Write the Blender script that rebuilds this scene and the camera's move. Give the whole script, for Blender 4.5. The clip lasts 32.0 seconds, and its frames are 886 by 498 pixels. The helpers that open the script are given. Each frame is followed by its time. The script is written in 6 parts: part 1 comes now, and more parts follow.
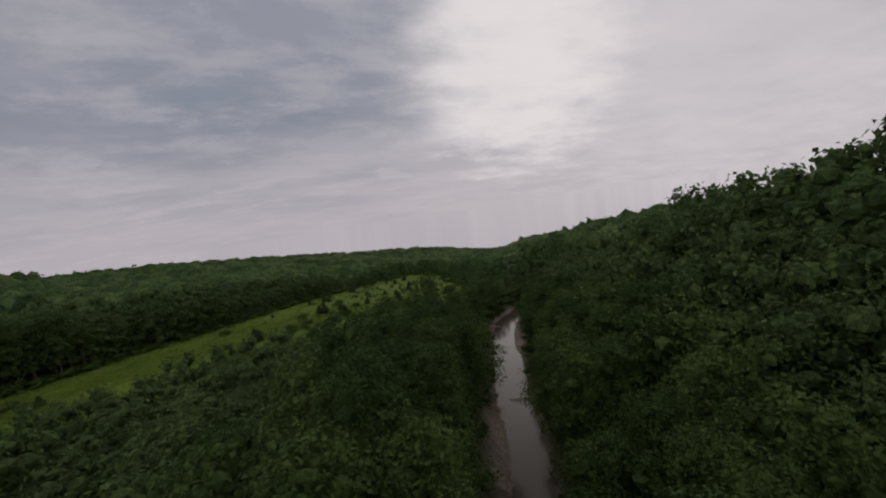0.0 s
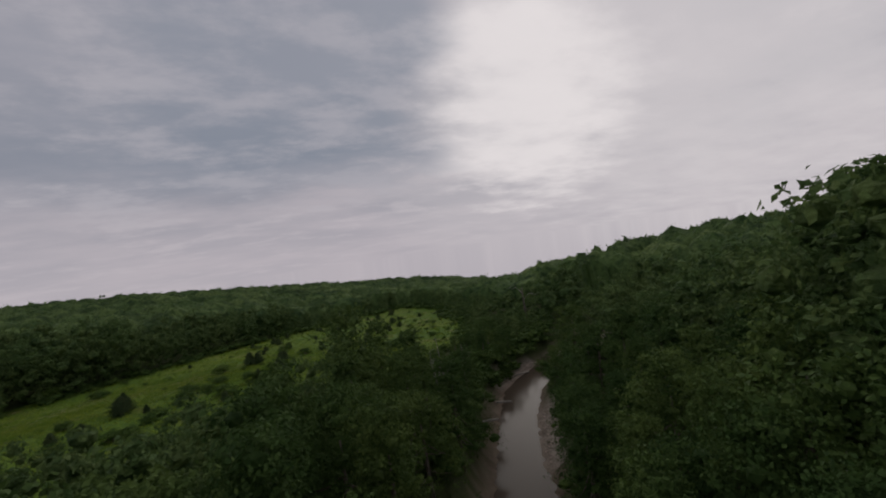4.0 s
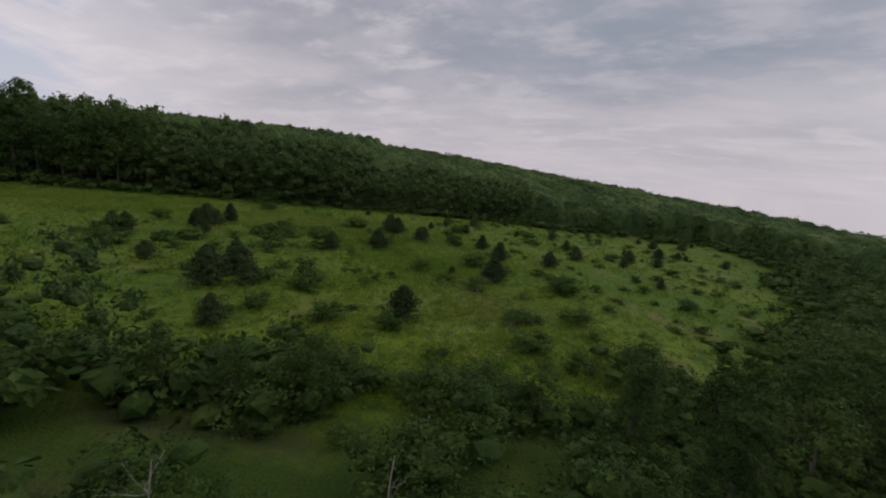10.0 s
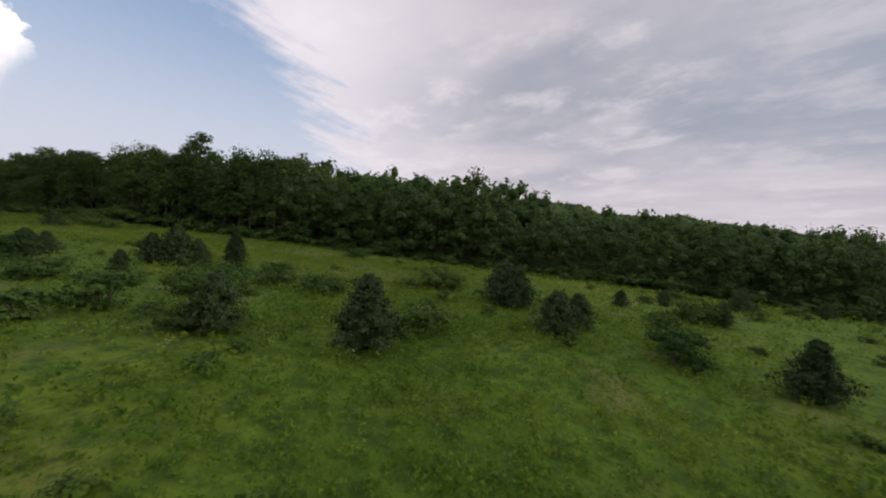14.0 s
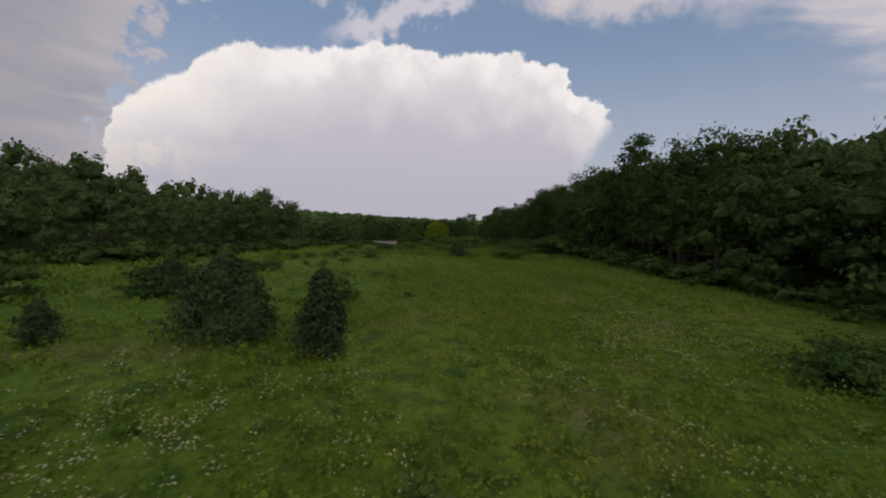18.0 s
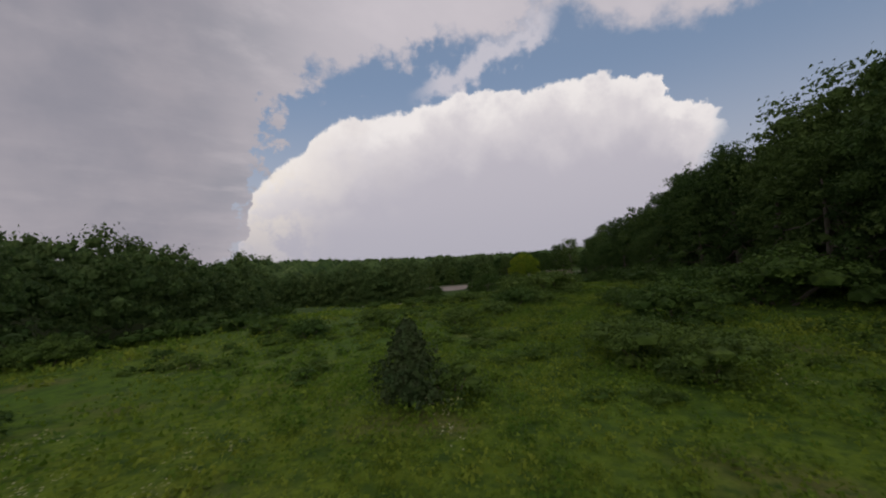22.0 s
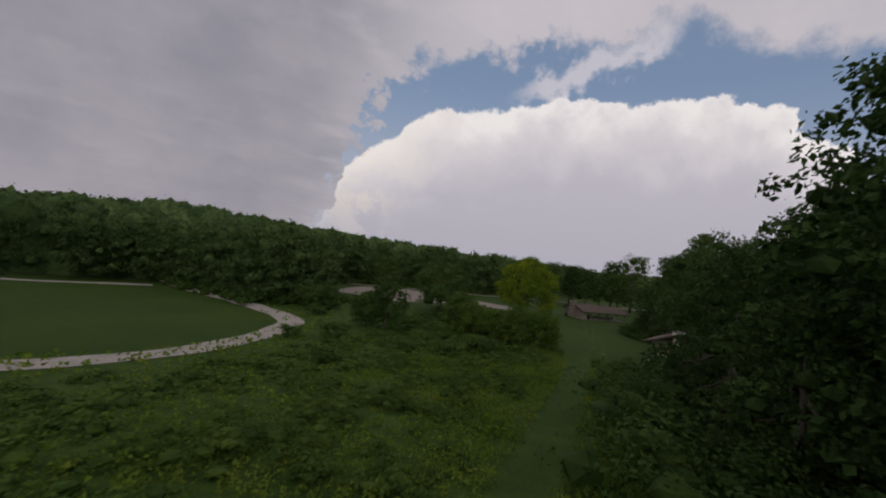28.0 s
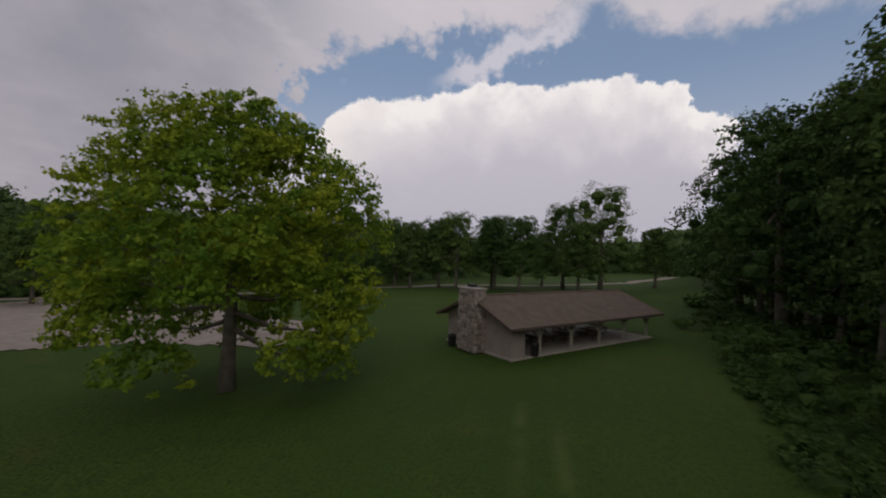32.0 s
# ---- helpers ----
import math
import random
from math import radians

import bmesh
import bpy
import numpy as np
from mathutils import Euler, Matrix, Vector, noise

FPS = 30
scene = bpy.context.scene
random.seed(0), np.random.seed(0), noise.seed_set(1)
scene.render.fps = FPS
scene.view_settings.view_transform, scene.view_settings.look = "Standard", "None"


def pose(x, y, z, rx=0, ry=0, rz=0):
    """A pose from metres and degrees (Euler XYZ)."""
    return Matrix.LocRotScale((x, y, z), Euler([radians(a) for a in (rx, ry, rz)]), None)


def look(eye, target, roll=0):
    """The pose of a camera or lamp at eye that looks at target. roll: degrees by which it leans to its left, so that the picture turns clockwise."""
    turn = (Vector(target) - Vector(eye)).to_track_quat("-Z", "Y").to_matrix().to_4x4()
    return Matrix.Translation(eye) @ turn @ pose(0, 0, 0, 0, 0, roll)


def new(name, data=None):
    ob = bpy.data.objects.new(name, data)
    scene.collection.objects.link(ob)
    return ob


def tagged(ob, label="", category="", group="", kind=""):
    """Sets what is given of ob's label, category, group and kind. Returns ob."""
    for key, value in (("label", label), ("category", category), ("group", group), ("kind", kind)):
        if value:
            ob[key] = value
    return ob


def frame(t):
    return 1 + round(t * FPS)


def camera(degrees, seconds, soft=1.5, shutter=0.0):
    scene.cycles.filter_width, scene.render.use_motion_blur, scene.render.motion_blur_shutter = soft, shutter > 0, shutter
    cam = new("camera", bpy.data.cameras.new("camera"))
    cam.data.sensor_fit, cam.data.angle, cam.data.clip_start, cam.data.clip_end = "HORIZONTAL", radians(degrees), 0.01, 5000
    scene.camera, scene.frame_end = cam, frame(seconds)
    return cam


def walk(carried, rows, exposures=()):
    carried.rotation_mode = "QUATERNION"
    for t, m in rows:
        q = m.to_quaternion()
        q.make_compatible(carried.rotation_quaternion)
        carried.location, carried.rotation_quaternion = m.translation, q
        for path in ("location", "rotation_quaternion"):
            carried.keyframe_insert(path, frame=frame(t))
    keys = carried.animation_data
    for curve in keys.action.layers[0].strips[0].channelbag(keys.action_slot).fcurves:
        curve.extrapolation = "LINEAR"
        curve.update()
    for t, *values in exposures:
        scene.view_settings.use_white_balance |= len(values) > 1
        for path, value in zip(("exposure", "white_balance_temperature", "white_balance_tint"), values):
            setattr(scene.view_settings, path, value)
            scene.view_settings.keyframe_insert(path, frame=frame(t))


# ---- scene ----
cam = camera(95.0, 32.0, soft=2.0, shutter=0.1)
PATH = [
    (0.0, pose(-136.48, -206.78, 43.06, 85.08, 8.66, -135.28)),
    (0.5, pose(-131.33, -213.35, 41.28, 85.27, 6.50, -136.22)),
    (1.0, pose(-126.32, -219.71, 39.78, 85.80, 4.70, -134.83)),
    (1.5, pose(-121.26, -225.82, 38.44, 86.44, 9.79, -135.23)),
    (2.0, pose(-115.87, -232.42, 37.15, 87.88, 10.18, -134.62)),
    (2.5, pose(-110.92, -239.22, 35.95, 88.53, 7.93, -134.47)),
    (3.0, pose(-107.16, -244.67, 35.15, 89.16, 8.13, -134.21)),
    (3.5, pose(-104.03, -249.32, 33.91, 89.97, 8.26, -133.93)),
    (5.5, pose(-88.07, -270.85, 31.73, 88.52, 10.18, -129.51)),
    (6.0, pose(-83.50, -276.11, 30.76, 87.43, 10.25, -128.83)),
    (6.5, pose(-78.85, -282.06, 29.39, 86.39, 10.77, -128.26)),
    (7.0, pose(-74.52, -287.58, 28.24, 84.49, 11.18, -127.67)),
    (7.5, pose(-70.76, -292.46, 26.93, 82.54, 10.34, -123.90)),
    (8.0, pose(-66.91, -297.07, 25.86, 79.34, 10.31, -120.38)),
    (8.5, pose(-63.14, -301.87, 24.07, 79.04, 4.31, -111.51)),
    (9.0, pose(-60.19, -306.30, 22.81, 79.44, -0.20, -102.31)),
    (9.5, pose(-54.73, -310.22, 21.55, 79.64, -4.24, -92.93)),
    (10.0, pose(-49.36, -312.83, 20.51, 78.80, -5.11, -85.84)),
    (10.5, pose(-42.52, -314.39, 19.20, 78.11, -4.58, -80.49)),
    (11.0, pose(-35.76, -315.28, 17.93, 78.42, -3.89, -79.25)),
    (11.5, pose(-29.14, -315.74, 16.57, 79.24, -3.32, -79.22)),
    (12.0, pose(-22.13, -315.90, 15.05, 80.39, -2.68, -79.25)),
    (12.5, pose(-15.43, -315.78, 14.21, 80.75, -4.22, -77.49)),
    (13.0, pose(-8.33, -314.95, 13.00, 81.41, -6.43, -72.20)),
    (13.5, pose(-0.90, -314.32, 12.32, 85.47, -8.13, -63.04)),
    (14.0, pose(6.36, -311.77, 11.75, 87.36, -4.86, -55.71)),
    (14.5, pose(13.10, -309.28, 11.23, 88.33, -1.18, -47.23)),
    (16.5, pose(32.60, -299.22, 11.88, 88.41, -4.61, -13.69)),
    (17.0, pose(36.98, -293.02, 11.87, 87.85, -4.27, -5.22)),
    (17.5, pose(40.46, -286.70, 11.81, 87.30, -3.95, 3.20)),
    (18.0, pose(43.06, -280.04, 11.59, 86.99, -2.63, 11.60)),
    (18.5, pose(44.72, -273.76, 11.18, 87.03, -0.59, 19.45)),
    (19.0, pose(44.06, -266.90, 10.70, 87.38, 0.71, 25.79)),
    (19.5, pose(44.40, -258.60, 10.43, 87.84, 1.05, 26.65)),
    (20.0, pose(44.52, -250.74, 10.79, 88.69, 2.18, 26.91)),
    (20.5, pose(43.74, -241.79, 11.08, 90.05, 3.04, 27.01)),
    (21.0, pose(42.41, -232.73, 11.21, 90.93, 3.60, 26.74)),
    (21.5, pose(40.82, -223.72, 11.20, 91.77, 4.10, 26.36)),
    (22.0, pose(38.99, -214.86, 11.26, 92.56, 4.12, 26.10)),
    (22.5, pose(37.00, -206.05, 11.32, 93.56, 7.55, 25.20)),
    (23.0, pose(34.81, -198.04, 11.78, 93.84, 10.79, 22.62)),
    (23.5, pose(33.53, -190.96, 11.94, 94.03, 12.36, 20.65)),
    (24.0, pose(33.98, -184.81, 12.31, 94.29, 12.36, 19.46)),
    (24.5, pose(33.34, -178.06, 12.11, 95.10, 11.88, 18.76)),
    (26.5, pose(33.80, -137.45, 11.08, 96.03, 3.36, 23.24)),
    (27.0, pose(32.53, -124.99, 11.20, 95.14, -1.83, 27.13)),
    (27.5, pose(30.35, -111.62, 11.63, 94.06, -6.37, 31.91)),
    (28.0, pose(27.30, -98.30, 11.45, 91.91, -7.39, 35.46)),
    (28.5, pose(23.26, -85.51, 10.67, 89.33, -5.94, 36.84)),
    (29.0, pose(18.62, -73.43, 9.82, 88.79, 0.03, 34.28)),
    (29.5, pose(13.39, -64.67, 9.04, 88.84, 4.77, 29.01)),
    (30.0, pose(9.02, -54.61, 9.05, 88.69, 13.32, 19.47)),
    (30.5, pose(6.36, -42.17, 8.99, 87.92, 16.46, 13.48)),
    (31.0, pose(3.94, -28.19, 8.26, 88.87, 10.45, 14.17)),
    (31.5, pose(1.79, -14.03, 7.76, 89.97, 4.09, 17.98)),
    (32.0, pose(-0.00, -0.00, 7.20, 91.07, -1.56, 26.71)),
]
walk(cam, PATH, [(0.0, -0.05), (7.0, -0.05), (10.0, 0.25), (12.0, 0.46), (14.5, 0.53), (16.5, 0.2), (18.0, 0.0), (21.0, -0.08), (27.0, -0.14), (29.0, -0.12), (32.0, -0.04)])

# ---- world, sun ----
SUN_AZ, SUN_EL = -147.0, 30.0


def build_world():
    w = bpy.data.worlds.new("sky")
    scene.world = w
    w.use_nodes = True
    nt = w.node_tree
    nt.nodes.clear()

    def node(kind, **kw):
        n = nt.nodes.new(kind)
        for k, v in kw.items():
            if k == "operation":
                n.operation = v
        return n

    def plug(n, i, v):
        if isinstance(v, (int, float)):
            n.inputs[i].default_value = v
        else:
            nt.links.new(v, n.inputs[i])

    def m(op, a, b=0.0, c=0.0):
        n = node("ShaderNodeMath", operation=op)
        plug(n, 0, a), plug(n, 1, b), plug(n, 2, c)
        return n.outputs[0]

    def smooth(x, lo, hi):
        n = node("ShaderNodeMapRange")
        n.interpolation_type = "SMOOTHSTEP"
        plug(n, 0, x), plug(n, 1, lo), plug(n, 2, hi), plug(n, 3, 0.0), plug(n, 4, 1.0)
        return n.outputs[0]

    def mix(f, a, b):
        n = node("ShaderNodeMix")
        n.data_type = "RGBA"
        plug(n, 0, f)
        for i, v in ((6, a), (7, b)):
            if isinstance(v, tuple):
                n.inputs[i].default_value = (*v, 1)
            else:
                nt.links.new(v, n.inputs[i])
        return n.outputs[2]

    def curve(x, pts):
        n = node("ShaderNodeFloatCurve")
        c = n.mapping.curves[0]
        c.points[0].location, c.points[1].location = pts[0], pts[-1]
        for p in pts[1:-1]:
            c.points.new(*p)
        for p in c.points:
            p.handle_type = "VECTOR"
        n.mapping.update()
        plug(n, 1, x)
        return n.outputs[0]

    def fbm(vec, scale, detail, rough=0.55, dist=0.0):
        n = node("ShaderNodeTexNoise")
        nt.links.new(vec, n.inputs["Vector"])
        n.inputs["Scale"].default_value, n.inputs["Detail"].default_value = scale, detail
        n.inputs["Roughness"].default_value, n.inputs["Distortion"].default_value = rough, dist
        return n.outputs["Fac"]

    tc = node("ShaderNodeTexCoord")
    sep = node("ShaderNodeSeparateXYZ")
    nt.links.new(tc.outputs["Generated"], sep.inputs[0])
    x, y, z = sep.outputs
    az = m("MULTIPLY", m("ARCTAN2", m("MULTIPLY", x, -1.0), y), 57.2958)
    el = m("MULTIPLY", m("ARCSINE", z), 57.2958)
    # cloud sheet coordinates: stretched towards the horizon
    inv = m("DIVIDE", 1.0, m("ADD", m("MAXIMUM", z, 0.0), 0.16))
    comb = node("ShaderNodeCombineXYZ")
    across = m("SUBTRACT", m("MULTIPLY", x, 0.94), m("MULTIPLY", y, 0.34))
    streak = m("ADD", m("MULTIPLY", x, 0.34), m("MULTIPLY", y, 0.94))
    plug(comb, 0, m("MULTIPLY", across, inv)), plug(comb, 1, m("MULTIPLY", m("MULTIPLY", streak, inv), 0.62))
    sheet = comb.outputs[0]
    comb2 = node("ShaderNodeCombineXYZ")
    plug(comb2, 0, m("MULTIPLY", az, 0.05)), plug(comb2, 1, m("MULTIPLY", el, 0.05))
    flat = comb2.outputs[0]
    n_big = fbm(sheet, 1.1, 6)
    n_med = fbm(sheet, 3.2, 7, 0.6)
    n_puff = fbm(flat, 5.0, 8, 0.62)
    n_soft = fbm(flat, 1.4, 5)
    # clear sky
    sky = node("ShaderNodeTexSky")
    sky.sky_type, sky.sun_disc = "NISHITA", False
    sky.sun_elevation, sky.sun_rotation = radians(SUN_EL), radians(-SUN_AZ)
    sky.air_density, sky.dust_density = 1.0, 0.6
    hsv = node("ShaderNodeMix")
    hsv.data_type, hsv.blend_type = "RGBA", "MULTIPLY"
    hsv.inputs[0].default_value = 1.0
    nt.links.new(sky.outputs[0], hsv.inputs[6])
    hsv.inputs[7].default_value = (0.085, 0.088, 0.092, 1)
    blue = mix(smooth(el, 2.0, 26.0), (0.45, 0.46, 0.53), mix(0.65, hsv.outputs[2], (0.245, 0.325, 0.47)))
    # overcast sheet: mauve grey, with brighter streaks low down and the veiled sun
    base = mix(smooth(n_big, 0.36, 0.66), (0.265, 0.275, 0.325), (0.42, 0.395, 0.435))
    base = mix(m("MULTIPLY", smooth(n_med, 0.48, 0.70), 0.6), base, (0.56, 0.52, 0.55))
    low = m("SUBTRACT", 1.0, smooth(el, 0.0, 15.0))
    base = mix(m("MULTIPLY", low, 0.75), base, (0.50, 0.455, 0.49))
    sx, sy, sz = (-math.sin(radians(SUN_AZ)) * math.cos(radians(18)), math.cos(radians(SUN_AZ)) * math.cos(radians(18)), math.sin(radians(18)))
    dotn = node("ShaderNodeVectorMath")
    dotn.operation = "DOT_PRODUCT"
    nt.links.new(tc.outputs["Generated"], dotn.inputs[0])
    dotn.inputs[1].default_value = (sx, sy, sz)
    near = m("ADD", dotn.outputs["Value"], m("MULTIPLY", m("SUBTRACT", n_big, 0.5), 0.07))
    # the sheet is thin and bright on the far side of the veiled sun
    thin = node("ShaderNodeVectorMath")
    thin.operation = "DOT_PRODUCT"
    nt.links.new(tc.outputs["Generated"], thin.inputs[0])
    thin.inputs[1].default_value = (-math.sin(radians(-172)) * math.cos(radians(20)), math.cos(radians(-172)) * math.cos(radians(20)), math.sin(radians(20)))
    base = mix(m("MULTIPLY", smooth(m("ADD", thin.outputs["Value"], m("MULTIPLY", m("SUBTRACT", n_med, 0.5), 0.16)), 0.84, 0.99), 0.75), base, (0.66, 0.62, 0.635))
    base = mix(m("MULTIPLY", smooth(near, 0.88, 1.0), 0.5), base, (0.60, 0.565, 0.585))
    base = mix(m("MULTIPLY", smooth(m("ADD", near, m("MULTIPLY", m("SUBTRACT", n_med, 0.5), 0.05)), 0.962, 1.0), 0.75), base, (0.84, 0.79, 0.79))
    # dark blue-grey belly beside the veiled sun
    belly = m("MULTIPLY", m("MULTIPLY", smooth(m("ADD", az, m("MULTIPLY", m("SUBTRACT", n_big, 0.5), 30.0)), -139.0, -129.0), m("SUBTRACT", 1.0, smooth(az, -108.0, -70.0))), m("MULTIPLY", smooth(m("ADD", el, m("MULTIPLY", m("SUBTRACT", n_med, 0.5), 14.0)), 8.0, 14.0), m("SUBTRACT", 1.0, smooth(el, 30.0, 60.0))))
    base = mix(m("MULTIPLY", belly, 0.72), base, mix(smooth(n_med, 0.40, 0.62), (0.225, 0.255, 0.315), (0.335, 0.34, 0.39)))
    # smooth mauve veil to the west
    veil = m("MULTIPLY", smooth(az, 44.0, 62.0), m("SUBTRACT", 1.0, smooth(az, 105.0, 160.0)))
    base = mix(m("MULTIPLY", veil, 0.75), base, mix(smooth(n_soft, 0.35, 0.65), (0.285, 0.275, 0.325), (0.385, 0.355, 0.395)))
    # bright edge of the sheet beside the gap in the clouds
    edge = m("MULTIPLY", smooth(az, -66.0, -36.0), m("SUBTRACT", 1.0, smooth(az, 30.0, 60.0)))
    base = mix(m("MULTIPLY", edge, 0.7), base, (0.66, 0.61, 0.655))
    # lower limit of the sheet by azimuth; below it the sky is open
    u = m("DIVIDE", m("ADD", az, 60.0), 120.0)
    ragged = m("ADD", u, m("ADD", m("MULTIPLY", m("SUBTRACT", n_puff, 0.5), 0.10), m("MULTIPLY", m("SUBTRACT", n_soft, 0.5), 0.03)))
    # long filaments drawn out from the eastern rim
    comb3 = node("ShaderNodeCombineXYZ")
    plug(comb3, 0, m("MULTIPLY", m("ADD", az, m("MULTIPLY", el, 0.6)), 0.018)), plug(comb3, 1, m("MULTIPLY", m("SUBTRACT", el, m("MULTIPLY", az, 0.25)), 0.16))
    east = m("SUBTRACT", 1.0, smooth(u, 0.22, 0.42))
    wisp = m("MULTIPLY", m("SUBTRACT", fbm(comb3.outputs[0], 2.2, 7, 0.62), 0.5), east)
    ragged = m("ADD", ragged, m("MULTIPLY", wisp, 0.26))
    lim = curve(ragged, [(0.0, 0.0), (0.105, 0.02), (0.145, 0.16), (0.18, 0.31), (0.215, 0.43), (0.265, 0.55), (0.29, 0.59), (0.33, 0.62), (0.43, 0.64), (0.51, 0.71), (0.58, 0.75), (0.66, 0.74), (0.70, 0.755), (0.74, 0.69), (0.80, 0.64), (0.85, 0.62), (0.875, 0.58), (0.895, 0.50), (0.915, 0.36), (0.935, 0.15), (0.95, 0.0), (1.0, 0.0)])
    rough_el = m("ADD", el, m("MULTIPLY", m("SUBTRACT", n_puff, 0.5), 9.0))
    rough_el = m("ADD", rough_el, m("MULTIPLY", m("SUBTRACT", n_med, 0.5), 11.0))
    sheet_mask = smooth(m("SUBTRACT", rough_el, m("MULTIPLY", lim, 40.0)), m("SUBTRACT", -1.0, m("MULTIPLY", east, 2.0)), m("ADD", 2.2, m("MULTIPLY", east, 4.5)))
    closed = m("MAXIMUM", m("SUBTRACT", 1.0, smooth(m("ADD", az, m("MULTIPLY", m("SUBTRACT", n_puff, 0.5), 26.0)), -56.0, -53.0)), smooth(az, 52.0, 57.0))
    col = mix(m("MAXIMUM", sheet_mask, closed), blue, base)
    # a thin tongue between the sheet and the thunderhead
    along = m("SUBTRACT", m("ADD", el, m("MULTIPLY", az, 0.36)), 33.2)
    tongue = m("MULTIPLY", m("SUBTRACT", 1.0, smooth(m("ABSOLUTE", m("ADD", along, m("MULTIPLY", m("SUBTRACT", n_puff, 0.5), 11.0))), 0.4, 2.6)), m("MULTIPLY", smooth(az, 6.0, 11.0), m("SUBTRACT", 1.0, smooth(az, 24.0, 30.0))))
    col = mix(m("MULTIPLY", tongue, 0.8), col, (0.66, 0.62, 0.67))
    # the thunderhead
    top = curve(m("ADD", u, m("MULTIPLY", m("SUBTRACT", n_puff, 0.5), 0.045)), [(0.0, 0.0), (0.40, 0.0), (0.414, 0.36), (0.425, 0.41), (0.455, 0.455), (0.465, 0.52), (0.50, 0.56), (0.56, 0.575), (0.625, 0.573), (0.69, 0.582), (0.76, 0.535), (0.83, 0.51), (0.855, 0.465), (0.868, 0.41), (0.895, 0.365), (0.922, 0.285), (0.933, 0.17), (0.945, 0.0), (1.0, 0.0)])
    rag = m("ADD", m("MULTIPLY", m("SUBTRACT", n_puff, 0.5), 4.2), m("MULTIPLY", m("SUBTRACT", fbm(flat, 16.0, 5, 0.6), 0.5), 1.6))
    depth = m("SUBTRACT", m("ADD", m("MULTIPLY", top, 40.0), rag), el)
    right = smooth(m("ADD", m("ADD", az, m("MULTIPLY", rag, 0.8)), m("MULTIPLY", m("MAXIMUM", m("SUBTRACT", 14.0, el), 0.0), -0.55)), -11.0, -8.5)
    head = m("MULTIPLY", smooth(depth, -0.15, 0.5), right)
    n_lump = fbm(flat, 2.6, 4, 0.5)
    inner = m("ADD", depth, m("MULTIPLY", m("SUBTRACT", n_lump, 0.5), 11.0))
    cum = mix(smooth(inner, 0.2, 4.5), (0.90, 0.85, 0.84), (0.72, 0.675, 0.70))
    cum = mix(smooth(inner, 3.0, 11.0), cum, (0.53, 0.50, 0.56))
    cum = mix(m("MULTIPLY", m("MULTIPLY", smooth(n_puff, 0.50, 0.70), m("SUBTRACT", 1.0, smooth(depth, 2.0, 9.0))), 0.35), cum, (0.62, 0.585, 0.63))
    warm = m("MULTIPLY", m("MULTIPLY", smooth(az, 40.0, 49.0), m("SUBTRACT", 1.0, smooth(el, 9.0, 19.0))), smooth(n_puff, 0.42, 0.6))
    cum = mix(m("MULTIPLY", warm, 0.9), cum, (0.92, 0.82, 0.70))
    glow = m("MULTIPLY", m("MULTIPLY", smooth(az, 26.0, 46.0), smooth(el, 5.0, 10.0)), smooth(n_lump, 0.38, 0.62))
    cum = mix(m("MULTIPLY", glow, 0.55), cum, (0.92, 0.85, 0.80))
    haze = m("SUBTRACT", 1.0, smooth(el, 0.0, 15.0))
    cum = mix(m("MULTIPLY", haze, 0.85), cum, (0.455, 0.44, 0.51))
    col = mix(head, col, cum)
    below = smooth(el, -34.0, -20.0)
    col = mix(below, (0.06, 0.07, 0.05), col)
    bg = node("ShaderNodeBackground")
    nt.links.new(col, bg.inputs[0])
    bg.inputs[1].default_value = 1.0
    out = node("ShaderNodeOutputWorld")
    nt.links.new(bg.outputs[0], out.inputs[0])


build_world()
sun = new("sun", bpy.data.lights.new("sun", "SUN"))
sun.data.energy, sun.data.angle, sun.data.color = 0.6, radians(55), (1.0, 0.93, 0.84)
a, e = radians(SUN_AZ), radians(SUN_EL)
sun.matrix_world = look((0, 0, 60), Vector((0, 0, 60)) - Vector((-math.sin(a) * math.cos(e), math.cos(a) * math.cos(e), math.sin(e))))


